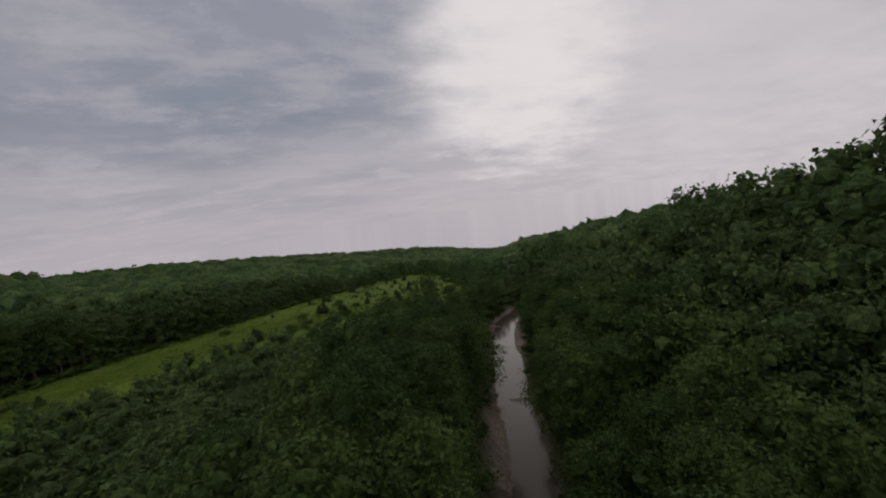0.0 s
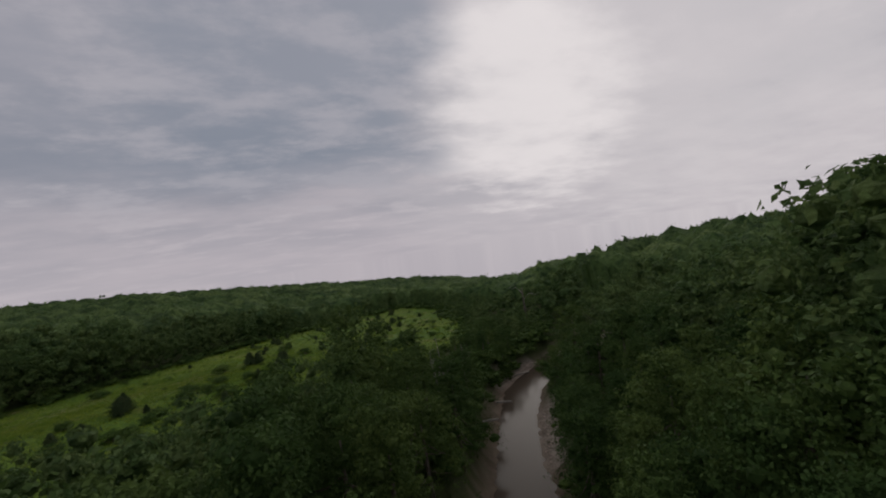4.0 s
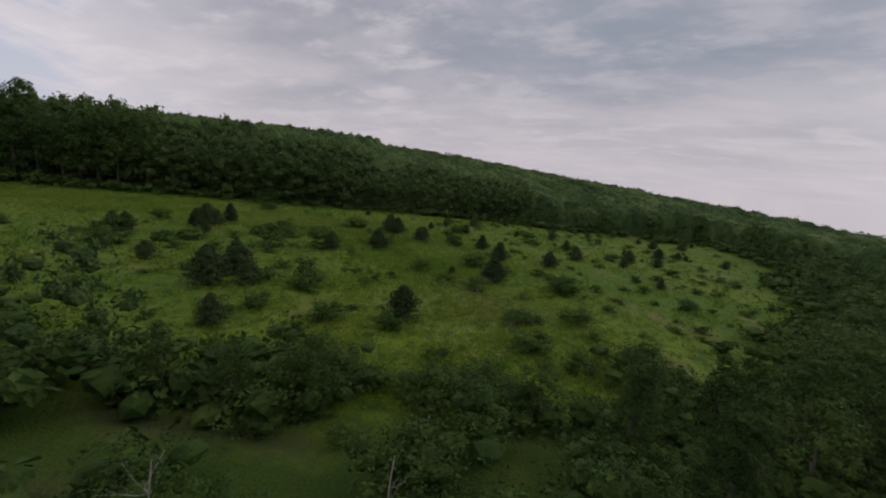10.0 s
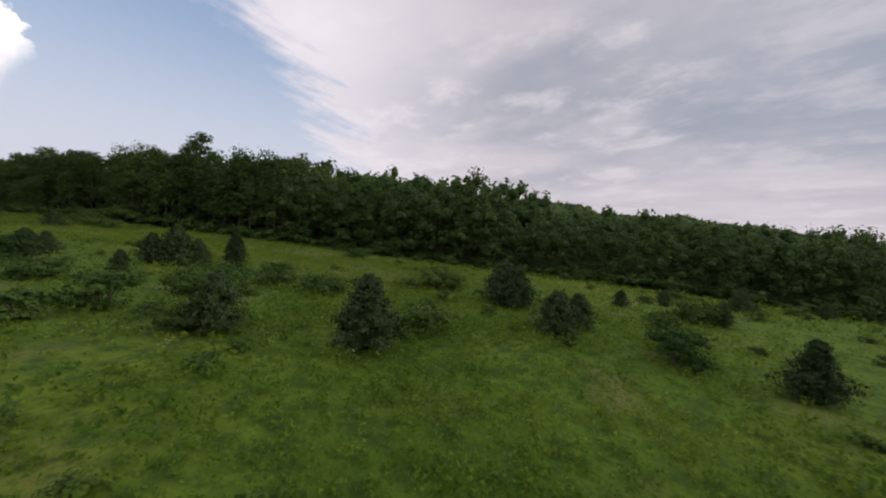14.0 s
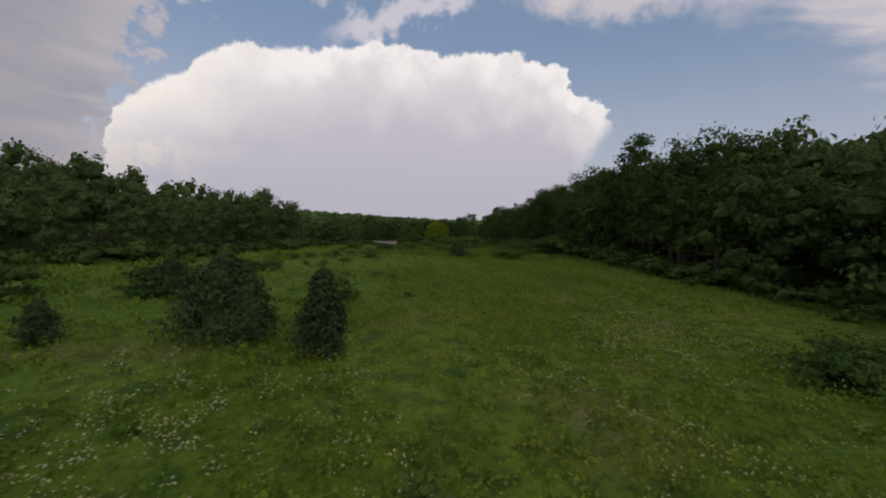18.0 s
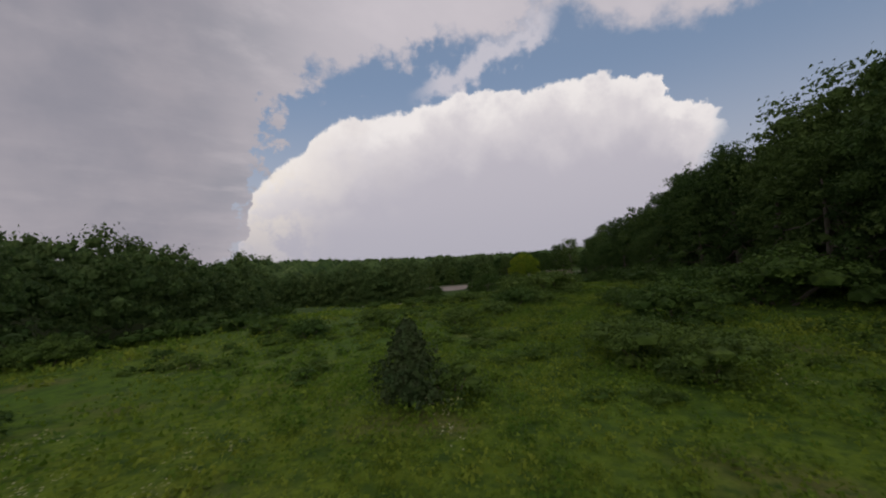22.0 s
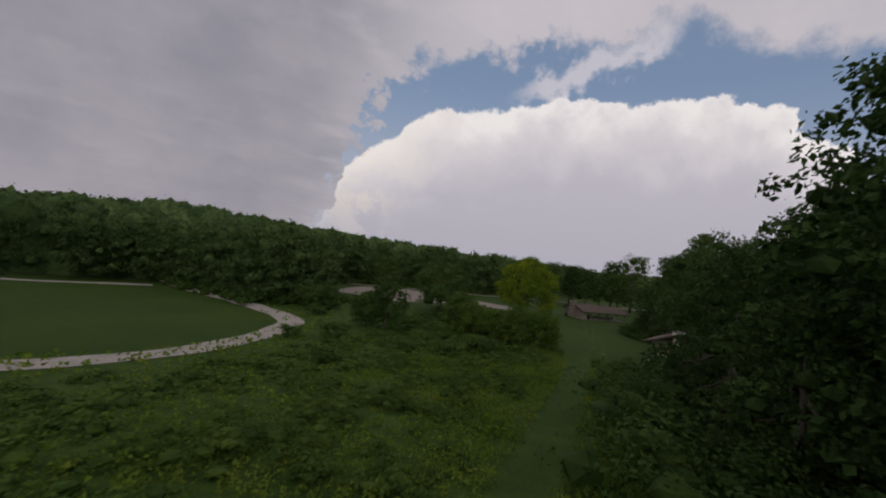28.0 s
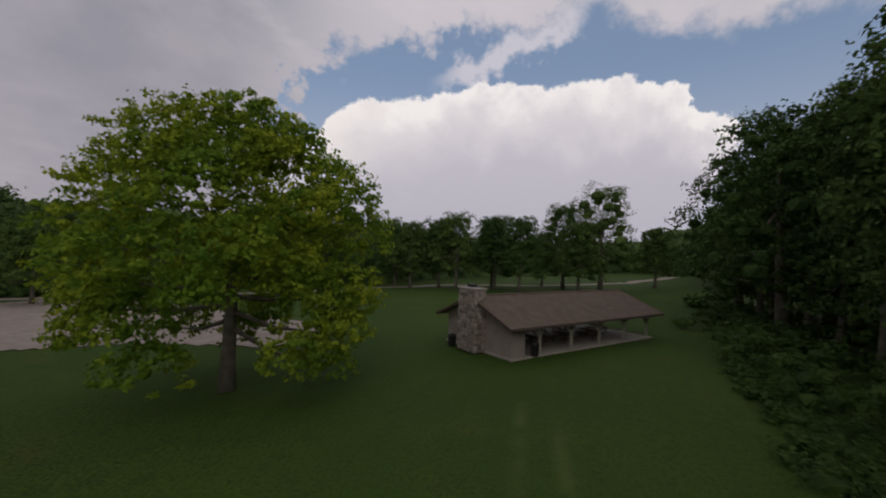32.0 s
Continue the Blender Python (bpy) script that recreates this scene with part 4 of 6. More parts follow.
def canopy(name, label, xs, ys, cell, clear, hole, leaves, leaf, seed):
    """Closed woodland canopy: one dome for every crown, with leaf sprays over them."""
    r = np.random.default_rng(seed)
    X, Y = np.meshgrid(xs, ys)
    x, y = X.ravel() + r.uniform(-0.3, 0.3, X.size) * (xs[1] - xs[0]), Y.ravel() + r.uniform(-0.3, 0.3, X.size) * (ys[1] - ys[0])
    n = 1024
    jx, jy, jh = r.uniform(0.1, 0.9, (n, n)), r.uniform(0.1, 0.9, (n, n)), r.uniform(0.72, 1.15, (n, n))
    i0, j0 = np.floor(x / cell).astype(int), np.floor(y / cell).astype(int)
    best, tone = np.full(x.shape, 0.34), np.full(x.shape, 0.5)
    jt = r.uniform(0, 1, (n, n))
    for di in (-1, 0, 1):
        for dj in (-1, 0, 1):
            i, j = i0 + di, j0 + dj
            cx, cy, ch = (i + jx[i % n, j % n]) * cell, (j + jy[i % n, j % n]) * cell, jh[i % n, j % n]
            d = np.hypot(x - cx, y - cy) / (cell * 0.78 * np.sqrt(ch))
            dome = np.where(d < 1, ch * (0.36 + 0.64 * np.sqrt(np.clip(1 - d * d, 0, 1))), 0)
            tone = np.where(dome > best, jt[i % n, j % n], tone)
            best = np.maximum(best, dome)
    best = best * (1 + 0.05 * r.normal(size=x.shape))
    ground = height(x, y)
    d_open = along(OPEN + OPEN[:1], x, y)
    wood = ~inside(OPEN, x, y) & (d_open > clear) & (along(CREEK, x, y) > 14) & hole(x, y)
    z = np.where(wood, ground + canopy_height(x, y) * best, ground - 1.5)
    nx, ny = len(xs), len(ys)
    idx = np.arange(nx * ny).reshape(ny, nx)
    f = np.stack([idx[:-1, :-1], idx[:-1, 1:], idx[1:, 1:], idx[1:, :-1]], -1).reshape(-1, 4)
    f = f[wood[f].any(1)]
    V = np.stack([x, y, z], 1)
    if leaves:
        zg = z.reshape(ny, nx)
        gy, gx = np.gradient(zg, ys[1] - ys[0], xs[1] - xs[0])
        nrm = np.stack([-gx.ravel(), -gy.ravel(), np.ones(nx * ny)], 1)
        nrm /= np.linalg.norm(nrm, axis=1, keepdims=True)
        pick = np.repeat(np.flatnonzero(wood), leaves)
        c = V[pick] + r.normal(size=(len(pick), 3)) * np.array([0.9, 0.9, 0.35]) * leaf + nrm[pick] * 0.25
        v, q = leaf_quads(c, nrm[pick], leaf * r.uniform(0.6, 1.3, len(pick)), r)
        f = np.concatenate([f, q + len(V)])
        V = np.concatenate([V, v])
        tone = np.concatenate([tone, np.repeat(tone[pick], 4)])
    me = mesh_of(name, V, f, LEAF_CANOPY)
    me.attributes.new("tone", "FLOAT", "POINT").data.foreach_set("value", tone.astype(np.float32))
    tagged(new(name, me), label, "woodland", kind="stuff")


def near_box(x, y):
    return (x > -330) & (x < 430) & (y > -660) & (y < 330)


canopy("woodland", "dense green woodland covering the valley slopes", np.arange(-330, 431, 2.7), np.arange(-660, 331, 2.7), 9.4, 7.0, lambda x, y: along(PATHWAY, x, y) > 84, 2, 1.05, 5)
canopy("distant_woodland", "far dark green wooded hills on the skyline", np.arange(-1400, 1501, 7.5), np.arange(-1750, 1201, 7.5), 17.0, 20.0, lambda x, y: ~near_box(x, y), 1, 3.2, 6)


# ---- meadow: cedars, bushes, weeds and flowers ----
CEDARS = [(-10.6, -307.1, 3.5), (-6.9, -284.1, 4.5), (-1.4, -284.4, 4.1), (7.7, -317.3, 3.6), (21.5, -297.2, 3.8), (17.4, -290.1, 3.2), (41.5, -295.4, 4.1), (33.2, -303.3, 3.1), (19.2, -249, 2.5), (23.1, -319.1, 3.5), (22.4, -328, 3.1), (33.9, -335.5, 2.9), (33, -345, 2.2), (39.7, -354.7, 2.2), (8.7, -311.2, 1.4), (52.1, -312.6, 2.3), (32.7, -316.2, 3), (39.8, -297.3, 3.7), (36.9, -303.6, 2.7), (53.1, -303.6, 1.8), (27.5, -261.3, 4.4)]
CEDARS += [(25.4, -260.4, 3.5), (29.4, -262.0, 3.0), (16.6, -253.8, 3.1), (29.9, -200.2, 3.5)]
SPRUCES = [(33.7, -262.3, 4.0)]
BUSHES = [(-4.8, -294.8, 2.2), (-12.4, -293, 1.9), (15.3, -314.5, 2.8), (9.1, -306.6, 2), (28.3, -250.8, 2.4), (7.3, -260.6, 2.3), (11.4, -264.6, 2.1), (15.2, -266.7, 2.2), (49.2, -328, 2.6), (39.3, -344.6, 1.8), (14.3, -324.9, 1.5), (7, -327.1, 2.9), (4.3, -310.8, 1.5), (2.4, -314.9, 1.8), (0.8, -320.8, 1.1), (-4.9, -326.1, 2), (-8, -318.9, 1.8), (1.1, -331.7, 1.2), (13.7, -341.3, 1.4), (7.7, -344.8, 1.6), (-9.4, -326.8, 1.2), (33.3, -310.5, 2.2)]
BUSHES += [(1.6, -301.6, 1.2), (3.6, -303.3, 1.1), (-0.1, -300.7, 1.1), (2.7, -291.7, 2.1), (-13.3, -300.5, 2), (-13.8, -306.3, 1.8), (-14, -319.9, 2), (-7, -321.1, 1.3), (26.1, -297.5, 2.2), (46, -308.3, 1.6), (50.5, -310.6, 2.4), (39.4, -285.9, 1.5), (36.6, -291.8, 1.4), (24.6, -273.6, 2.1), (29.5, -276.9, 1.9), (17.6, -288, 3.2), (15.3, -280.6, 2.4), (15, -253.8, 2.5), (36.6, -309.5, 1.2), (31.4, -304.8, 1), (35.4, -297.1, 1), (31.4, -301, 0.7)]
BUSHES += [(56.9, -269.3, 1.2), (58.4, -257.8, 2.3), (24.6, -279.2, 2.1), (26.5, -274.7, 2.2), (29.9, -283.4, 2.1), (31.1, -275.4, 1.9), (19.9, -271.3, 1.5), (20.6, -278.2, 1.5), (42.7, -287.2, 2.8), (35.2, -282.1, 1.2), (76.9, -266, 1.5), (41.3, -271.9, 1.2), (6.7, -257.8, 2.4), (43, -166.1, 3.7), (40.8, -179.6, 3.9), (73.2, -216.1, 3.9), (82.4, -228.5, 3.3), (79.7, -247.4, 4.1), (57, -259.4, 2.2), (82.1, -252.2, 1.6), (31.4, -199.4, 1.9), (41.2, -194.4, 2.6)]
BUSHES += [(38.4, -191.2, 2.7), (37.2, -168, 2.7), (49.4, -170.4, 5.4), (14.7, -181, 2.6), (9.5, -185.3, 2.5), (23.1, -179, 2.2), (24.1, -171.8, 2.2), (23.6, -157.5, 2.8), (-0.3, -181.2, 2.3), (-30.5, -167.9, 4), (-11.1, -177.4, 2.3), (10, -196.9, 1.4), (2.5, -194.8, 1.2), (-9.7, -197.4, 3.1), (22.3, -198.7, 1), (25.6, -143.5, 4.6), (23.9, -164.8, 3), (17.8, -144.5, 4.2), (4.5, -157.4, 1.9), (4.7, -151.1, 2), (12.5, -153.7, 2.5), (-4.2, -155.8, 1.6)]
BUSHES += [(26.5, -161.3, 2.4), (-6.2, -57.9, 2.6), (-22, -55.6, 3.0), (-50, -37, 3.0), (-29.1, -14.8, 7.5), (-1.8, -54.6, 2.5), (-6.8, -69.8, 2.1), (-17.2, -42.7, 3.3), (-27.5, -59.5, 2.2), (-6.2, -47.7, 2.3), (-10.9, -48.1, 2.4), (2.1, -50, 2.3), (-0.5, -49.4, 2.5)]


def cedar_proto(seed, slim):
    """Sprays along many short boughs, ragged in outline and nearly down to the ground."""
    r = np.random.default_rng(seed)
    boughs, per = 150, 34
    t = np.sort(r.uniform(0, 1, boughs) ** 0.85)
    ang = np.arange(boughs) * 2.39996 + r.uniform(-0.5, 0.5, boughs)
    prof = (np.clip(1 - t ** (1.5 / slim ** 0.5), 0.02, 1) ** 0.78) * np.clip(0.74 + t * 2, 0, 1)
    reach = 0.52 * slim * prof * r.uniform(0.62, 1.22, boughs) * (1 + 0.16 * np.sin(ang * 2 + seed))
    k = np.repeat(np.arange(boughs), per)
    u = r.uniform(0.30, 1.0, len(k)) ** 0.8
    side = r.normal(size=(len(k), 3)) * np.array([0.045, 0.045, 0.034]) * (1.15 - 0.5 * u)[:, None]
    c = np.stack([np.cos(ang[k]) * reach[k] * u, np.sin(ang[k]) * reach[k] * u, 0.03 + t[k] * 0.94 + 0.10 * u * reach[k]], 1) + side
    nrm = np.stack([np.cos(ang[k]), np.sin(ang[k]), np.full(len(k), 0.5)], 1) + side * 12
    v, f = leaf_blades(c, nrm, 0.048 * r.uniform(0.6, 1.4, len(k)), r)
    V, Fq = [v], f.tolist()
    cv, cf = ICO
    o = len(v)
    for zz, s in ((0.22, 0.24), (0.45, 0.20), (0.66, 0.12)):
        w = cv * s * slim * (1 + 0.12 * r.normal(size=(len(cv), 1))) + np.array([0, 0, zz])
        V.append(w)
        Fq += (cf + o).tolist()
        o += len(w)
    tv, tf = tube_arrays([(0, 0, -0.08), (0.01, 0, 0.4), (0, 0, 0.97)], [0.035, 0.025, 0.006], 6)
    return mesh_of("foliage", np.concatenate(V), Fq, NEEDLE), mesh_of("trunk", tv, tf, BARK)


def bush_proto(seed, flat, n_lobes=12, per=175, leaf=0.060, mat=None):
    r = np.random.default_rng(seed)
    lobes = []
    for i in range(n_lobes):
        a, d = i * 2.4 + r.uniform(-0.3, 0.3), r.uniform(0.15, 0.52)
        s = r.uniform(0.24, 0.36)
        low = i % 3 == 0
        lobes.append((d * math.cos(a), d * math.sin(a), (0.16 if low else 0.30 + 0.42 * (1 - d)) * r.uniform(0.75, 1.15) * flat, s * (0.85 if low else 1.0)))
    v, f = crown_arrays(lobes, per, leaf, r, 0.48)
    stems = []
    for x, y, z, s in lobes[:6]:
        stems.append(tube_arrays([(x * 0.15, y * 0.15, -0.1), (x * 0.6, y * 0.6, z * 0.5), (x, y, z)], [0.025, 0.018, 0.008], 5))
    tv, tf = join_arrays(stems)
    return mesh_of("foliage", v, f, mat or LEAF_BUSH), mesh_of("stem", tv, tf, BARK)


CEDAR = [cedar_proto(40 + i, s) for i, s in enumerate((1.1, 1.35, 0.95, 1.25))]
SPRUCE = cedar_proto(50, 0.72)
BUSH = [bush_proto(60 + i, f) for i, f in enumerate((1.0, 0.8, 1.1, 0.9))]
BIG_BUSH = [bush_proto(65 + i, f, 14, 330, 0.040) for i, f in enumerate((1.0, 0.85, 1.1))]
SMALL_BUSH = [bush_proto(70 + i, f, 6, 60, 0.12) for i, f in enumerate((1.0, 0.85))]


def grow(name, protos, spot, label, category, group, r, wide=1.0):
    x, y, h = spot
    fol, stem = protos[int(r.integers(0, len(protos)))]
    e = thing(name, x, y, hz(x, y) - 0.05, r.uniform(0, 360), label, category, group)
    m4 = Matrix.Diagonal((h * wide, h * wide, h, 1))
    part("stem" if "stem" in stem.name else "trunk", stem, e, at=m4)
    part("foliage", fol, e, at=m4)
    return e


def meadow_plants():
    r = np.random.default_rng(11)
    for s in CEDARS:
        grow("cedar", CEDAR, s, "dark olive-green bushy red cedar standing in the meadow", "tree", "meadow cedars", r, r.uniform(0.95, 1.2))
    for s in SPRUCES:
        grow("cedar", [SPRUCE], s, "slim upright dark green young cedar in the meadow", "tree", "meadow cedars", r)
    for s in BUSHES:
        small = s[2] < 1.6
        lab = "small round green shrub among meadow weeds" if small else "tall leafy green thicket shrub beside the meadow" if s[2] > 3.6 else "rounded leafy green shrub growing in the meadow"
        grow("shrub", SMALL_BUSH if small else BIG_BUSH if s[2] > 2.5 else BUSH, s, lab, "shrub", "meadow shrubs", r, r.uniform(1.15, 1.6))
    # the many more that dot the far half of the meadow
    n = 0
    while n < 275:
        x, y = (r.uniform(-20, 100), r.uniform(-395, -205)) if n < 205 else (r.uniform(-26, 45), r.uniform(-365, -275))
        if not inside(OPEN, x, y) or along(OPEN + OPEN[:1], x, y) < 3 or along(PATHWAY, x, y) < (7 if n > 120 else 22):
            continue
        if any((x - a) ** 2 + (y - b) ** 2 < 9 for a, b, _ in CEDARS + BUSHES):
            continue
        if y > -262 and 38 < x < 70:
            continue
        n += 1
        if r.uniform() < 0.3 and n <= 120 and y < -262:
            grow("cedar", CEDAR, (x, y, r.uniform(1.4, 3.4)), "dark olive-green bushy red cedar standing in the meadow", "tree", "meadow cedars", r, r.uniform(0.9, 1.15))
        else:
            grow("shrub", SMALL_BUSH, (x, y, r.uniform(0.8, 1.9) if n <= 120 else r.uniform(0.5, 1.1)), "small round green shrub among meadow weeds", "shrub", "meadow shrubs", r, r.uniform(1.2, 1.8))


meadow_plants()


def undergrowth():
    """Low leafy growth along the foot of the woods, in one mesh."""
    r = np.random.default_rng(13)
    protos, coarse, plain, tall = [], [], [], []
    for s in range(4):
        q = np.random.default_rng(140 + s)
        lobes = [(q.uniform(-0.5, 0.5), q.uniform(-0.5, 0.5), q.uniform(0.25, 0.6), q.uniform(0.28, 0.42)) for _ in range(5)]
        protos.append(crown_arrays(lobes, 76, 0.082, q, 0.5))
        tall.append(crown_arrays(lobes + [(q.uniform(-0.4, 0.4), q.uniform(-0.4, 0.4), q.uniform(0.2, 0.75), 0.3) for _ in range(3)], 150, 0.044, q, 0.5))
        coarse.append(crown_arrays(lobes, 30, 0.128, q, 0.6))
        plain.append(crown_arrays(lobes, 12, 0.24, q, 0.75))
    made = {False: ([], [], [0]), True: ([], [], [0])}

    def add(x, y, h, wide, rough=False):
        V, Fq, o = made[rough]
        d = along(PATHWAY, x, y)
        v, f = (tall if d < 15 and h > 1.25 else protos if d < 10 else coarse if d < 40 else plain)[int(r.integers(0, 4))]
        a = r.uniform(0, 6.28)
        m3 = np.array([[math.cos(a) * wide, -math.sin(a) * wide, 0], [math.sin(a) * wide, math.cos(a) * wide, 0], [0, 0, 1.0]])
        V.append(v @ m3.T * h + np.array([x, y, hz(x, y) - 0.1]))
        Fq.extend(tuple(k + o[0] for k in q) for q in f)
        o[0] += len(v)

    ring = OPEN + OPEN[:1]
    for (ax, ay), (bx, by) in zip(ring[:-1], ring[1:]):
        L = math.hypot(bx - ax, by - ay)
        if max(ay, by) > 100:
            continue
        for k in range(int(L / 1.25)):
            t = r.uniform()
            x, y = ax + (bx - ax) * t + r.normal() * 2.6, ay + (by - ay) * t + r.normal() * 2.6
            if along(CREEK, x, y) < 9 or inside(HUT_YARD, x, y) or along(PATHWAY, x, y) > 130:
                continue
            add(x, y, r.uniform(1.2, 3.4) * (1.45 if x > 20 and y > -215 else 1.0), r.uniform(1.1, 1.6))
    n = 0
    while n < 420:
        k = r.integers(1, 6)
        x, y = CREEK[k + 1][0] + r.uniform(-34, 46), CREEK[k + 1][1] + r.uniform(-30, 44)
        if 6.0 < along(CREEK, x, y) < 34 and min(float(along(b, x, y)) - w for b, w in BARS) > 0.5 and not inside(OPEN, x, y):
            add(x, y, r.uniform(1.8, 4.5), r.uniform(1.0, 1.4))
            n += 1
    # a low leafy belt where the lawn meets the woods
    belt = [(6.5, 42), (5.2, 28), (5.6, 15.5), (7.8, 5.2), (12.6, -2.0), (17.6, -5.0), (27, -8.0), (33, -10)]
    for i in range(330):
        k, t = int(r.integers(0, len(belt) - 1)), r.uniform()
        back = abs(r.normal()) * 1.8
        x, y = belt[k][0] * (1 - t) + belt[k + 1][0] * t + back * 0.75, belt[k][1] * (1 - t) + belt[k + 1][1] * t + back * 0.65
        add(x, y, r.uniform(0.7, 1.1) + back * 0.22, r.uniform(1.2, 1.7))
    # growth leaning over the bank by the dead trees
    for i in range(34):
        t = i / 33
        add(-47.2 + 6.4 * t + r.normal() * 0.5, -303.5 - 15.5 * t + r.normal() * 0.6, r.uniform(1.6, 3.0), r.uniform(1.0, 1.4))
    for i in range(44):
        t = r.uniform()
        add(-38.6 + 2.6 * t + r.normal() * 0.5, -318.5 - 14.5 * t + r.normal() * 0.7, r.uniform(1.2, 2.2), r.uniform(1.0, 1.4))
    # thickets between the creek and the meadow
    n = 0
    while n < 560:
        x, y = r.uniform(-62, 2), r.uniform(-372, -266)
        if far_side(x, y) < 0 and along(CREEK, x, y) > 6.6 and min(float(along(b, x, y)) - w for b, w in BARS) > 0.5 and not inside(OPEN, x, y) and not inside(CLEARING, x, y) and along(CLEARING + CLEARING[:1], x, y) > 1.6:
            low = along(OPEN + OPEN[:1], x, y) < 8 or -46 < x < -34 and -322 < y < -282
            add(x, y, r.uniform(0.9, 1.9) if low else r.uniform(1.5, 3.4), r.uniform(1.2, 1.6))
            n += 1
    # brambles between the trail, the road bend and the picnic lawn
    n = 0
    while n < 46:
        x, y = r.uniform(-40, 2), r.uniform(-58, -14)
        d = along([(-62, -42), (-51, -44.5), (-43.5, -48), (-37.5, -53), (-32.5, -60)], x, y)
        if not inside(PARK, x, y) and not inside(LOOP_LAWN, x, y) and d > 6 and (d > 14 or y > -42):
            add(x, y, r.uniform(0.9, 1.9), r.uniform(1.2, 1.7))
            n += 1
    # rough growth either side of the mown trail
    n = 0
    while n < 1150:
        k = r.integers(0, len(TRAIL) - 1)
        t = r.uniform()
        x = TRAIL[k][0] * (1 - t) + TRAIL[k + 1][0] * t + r.uniform(-36, 16)
        y = TRAIL[k][1] * (1 - t) + TRAIL[k + 1][1] * t + r.uniform(-6, 6)
        d = along(TRAIL, x, y)
        if 2.1 < d < 42 and y > -150 and not inside(PARK, x, y) and not inside(LOOP_LAWN, x, y) and x > -30 and along([(-43.5, -48), (-37.5, -53), (-32.5, -60), (-28, -68), (-24, -77), (-21, -86), (-22, -96), (-30, -104)], x, y) > 5:
            add(x, y, r.uniform(0.55, 1.5) * (1.35 if x > 17 and y > -66 else 1.0) if d > 4 else r.uniform(0.5, 0.9), r.uniform(1.3, 1.9), True)
            n += 1
    n = 0
    while n < 700:
        x, y = r.uniform(4, 56), r.uniform(-200, -140)
        if along(TRAIL, x, y) > 2.2 and inside(OPEN, x, y) and r.uniform() < (y + 215) / 50:
            add(x, y, r.uniform(0.35, 0.95), r.uniform(1.3, 1.9), True)
            n += 1
    for rough, name, mat, label in ((False, "undergrowth", LEAF_BUSH2, "low leafy green undergrowth along the wood edges"), (True, "rough_growth", LEAF_ROUGH, "waist-high rough green growth beside the mown trail")):
        V, Fq, _ = made[rough]
        tagged(new(name, mesh_of(name, np.concatenate(V), Fq, mat)), label, "undergrowth", kind="stuff")


LEAF_BUSH2 = material("undergrowth_leaf", (0.045, 0.088, 0.018), 0.8, (0.078, 0.130, 0.026), 0.25, translucent=0.2, island=0.4, detail_color=(0.032, 0.062, 0.016), detail_scale=1.0, spec=0.15)
LEAF_ROUGH = material("rough_growth_leaf", (0.072, 0.130, 0.022), 0.8, (0.112, 0.172, 0.030), 0.18, translucent=0.3, island=0.45, detail_color=(0.050, 0.094, 0.018), detail_scale=0.8, spec=0.15)
undergrowth()


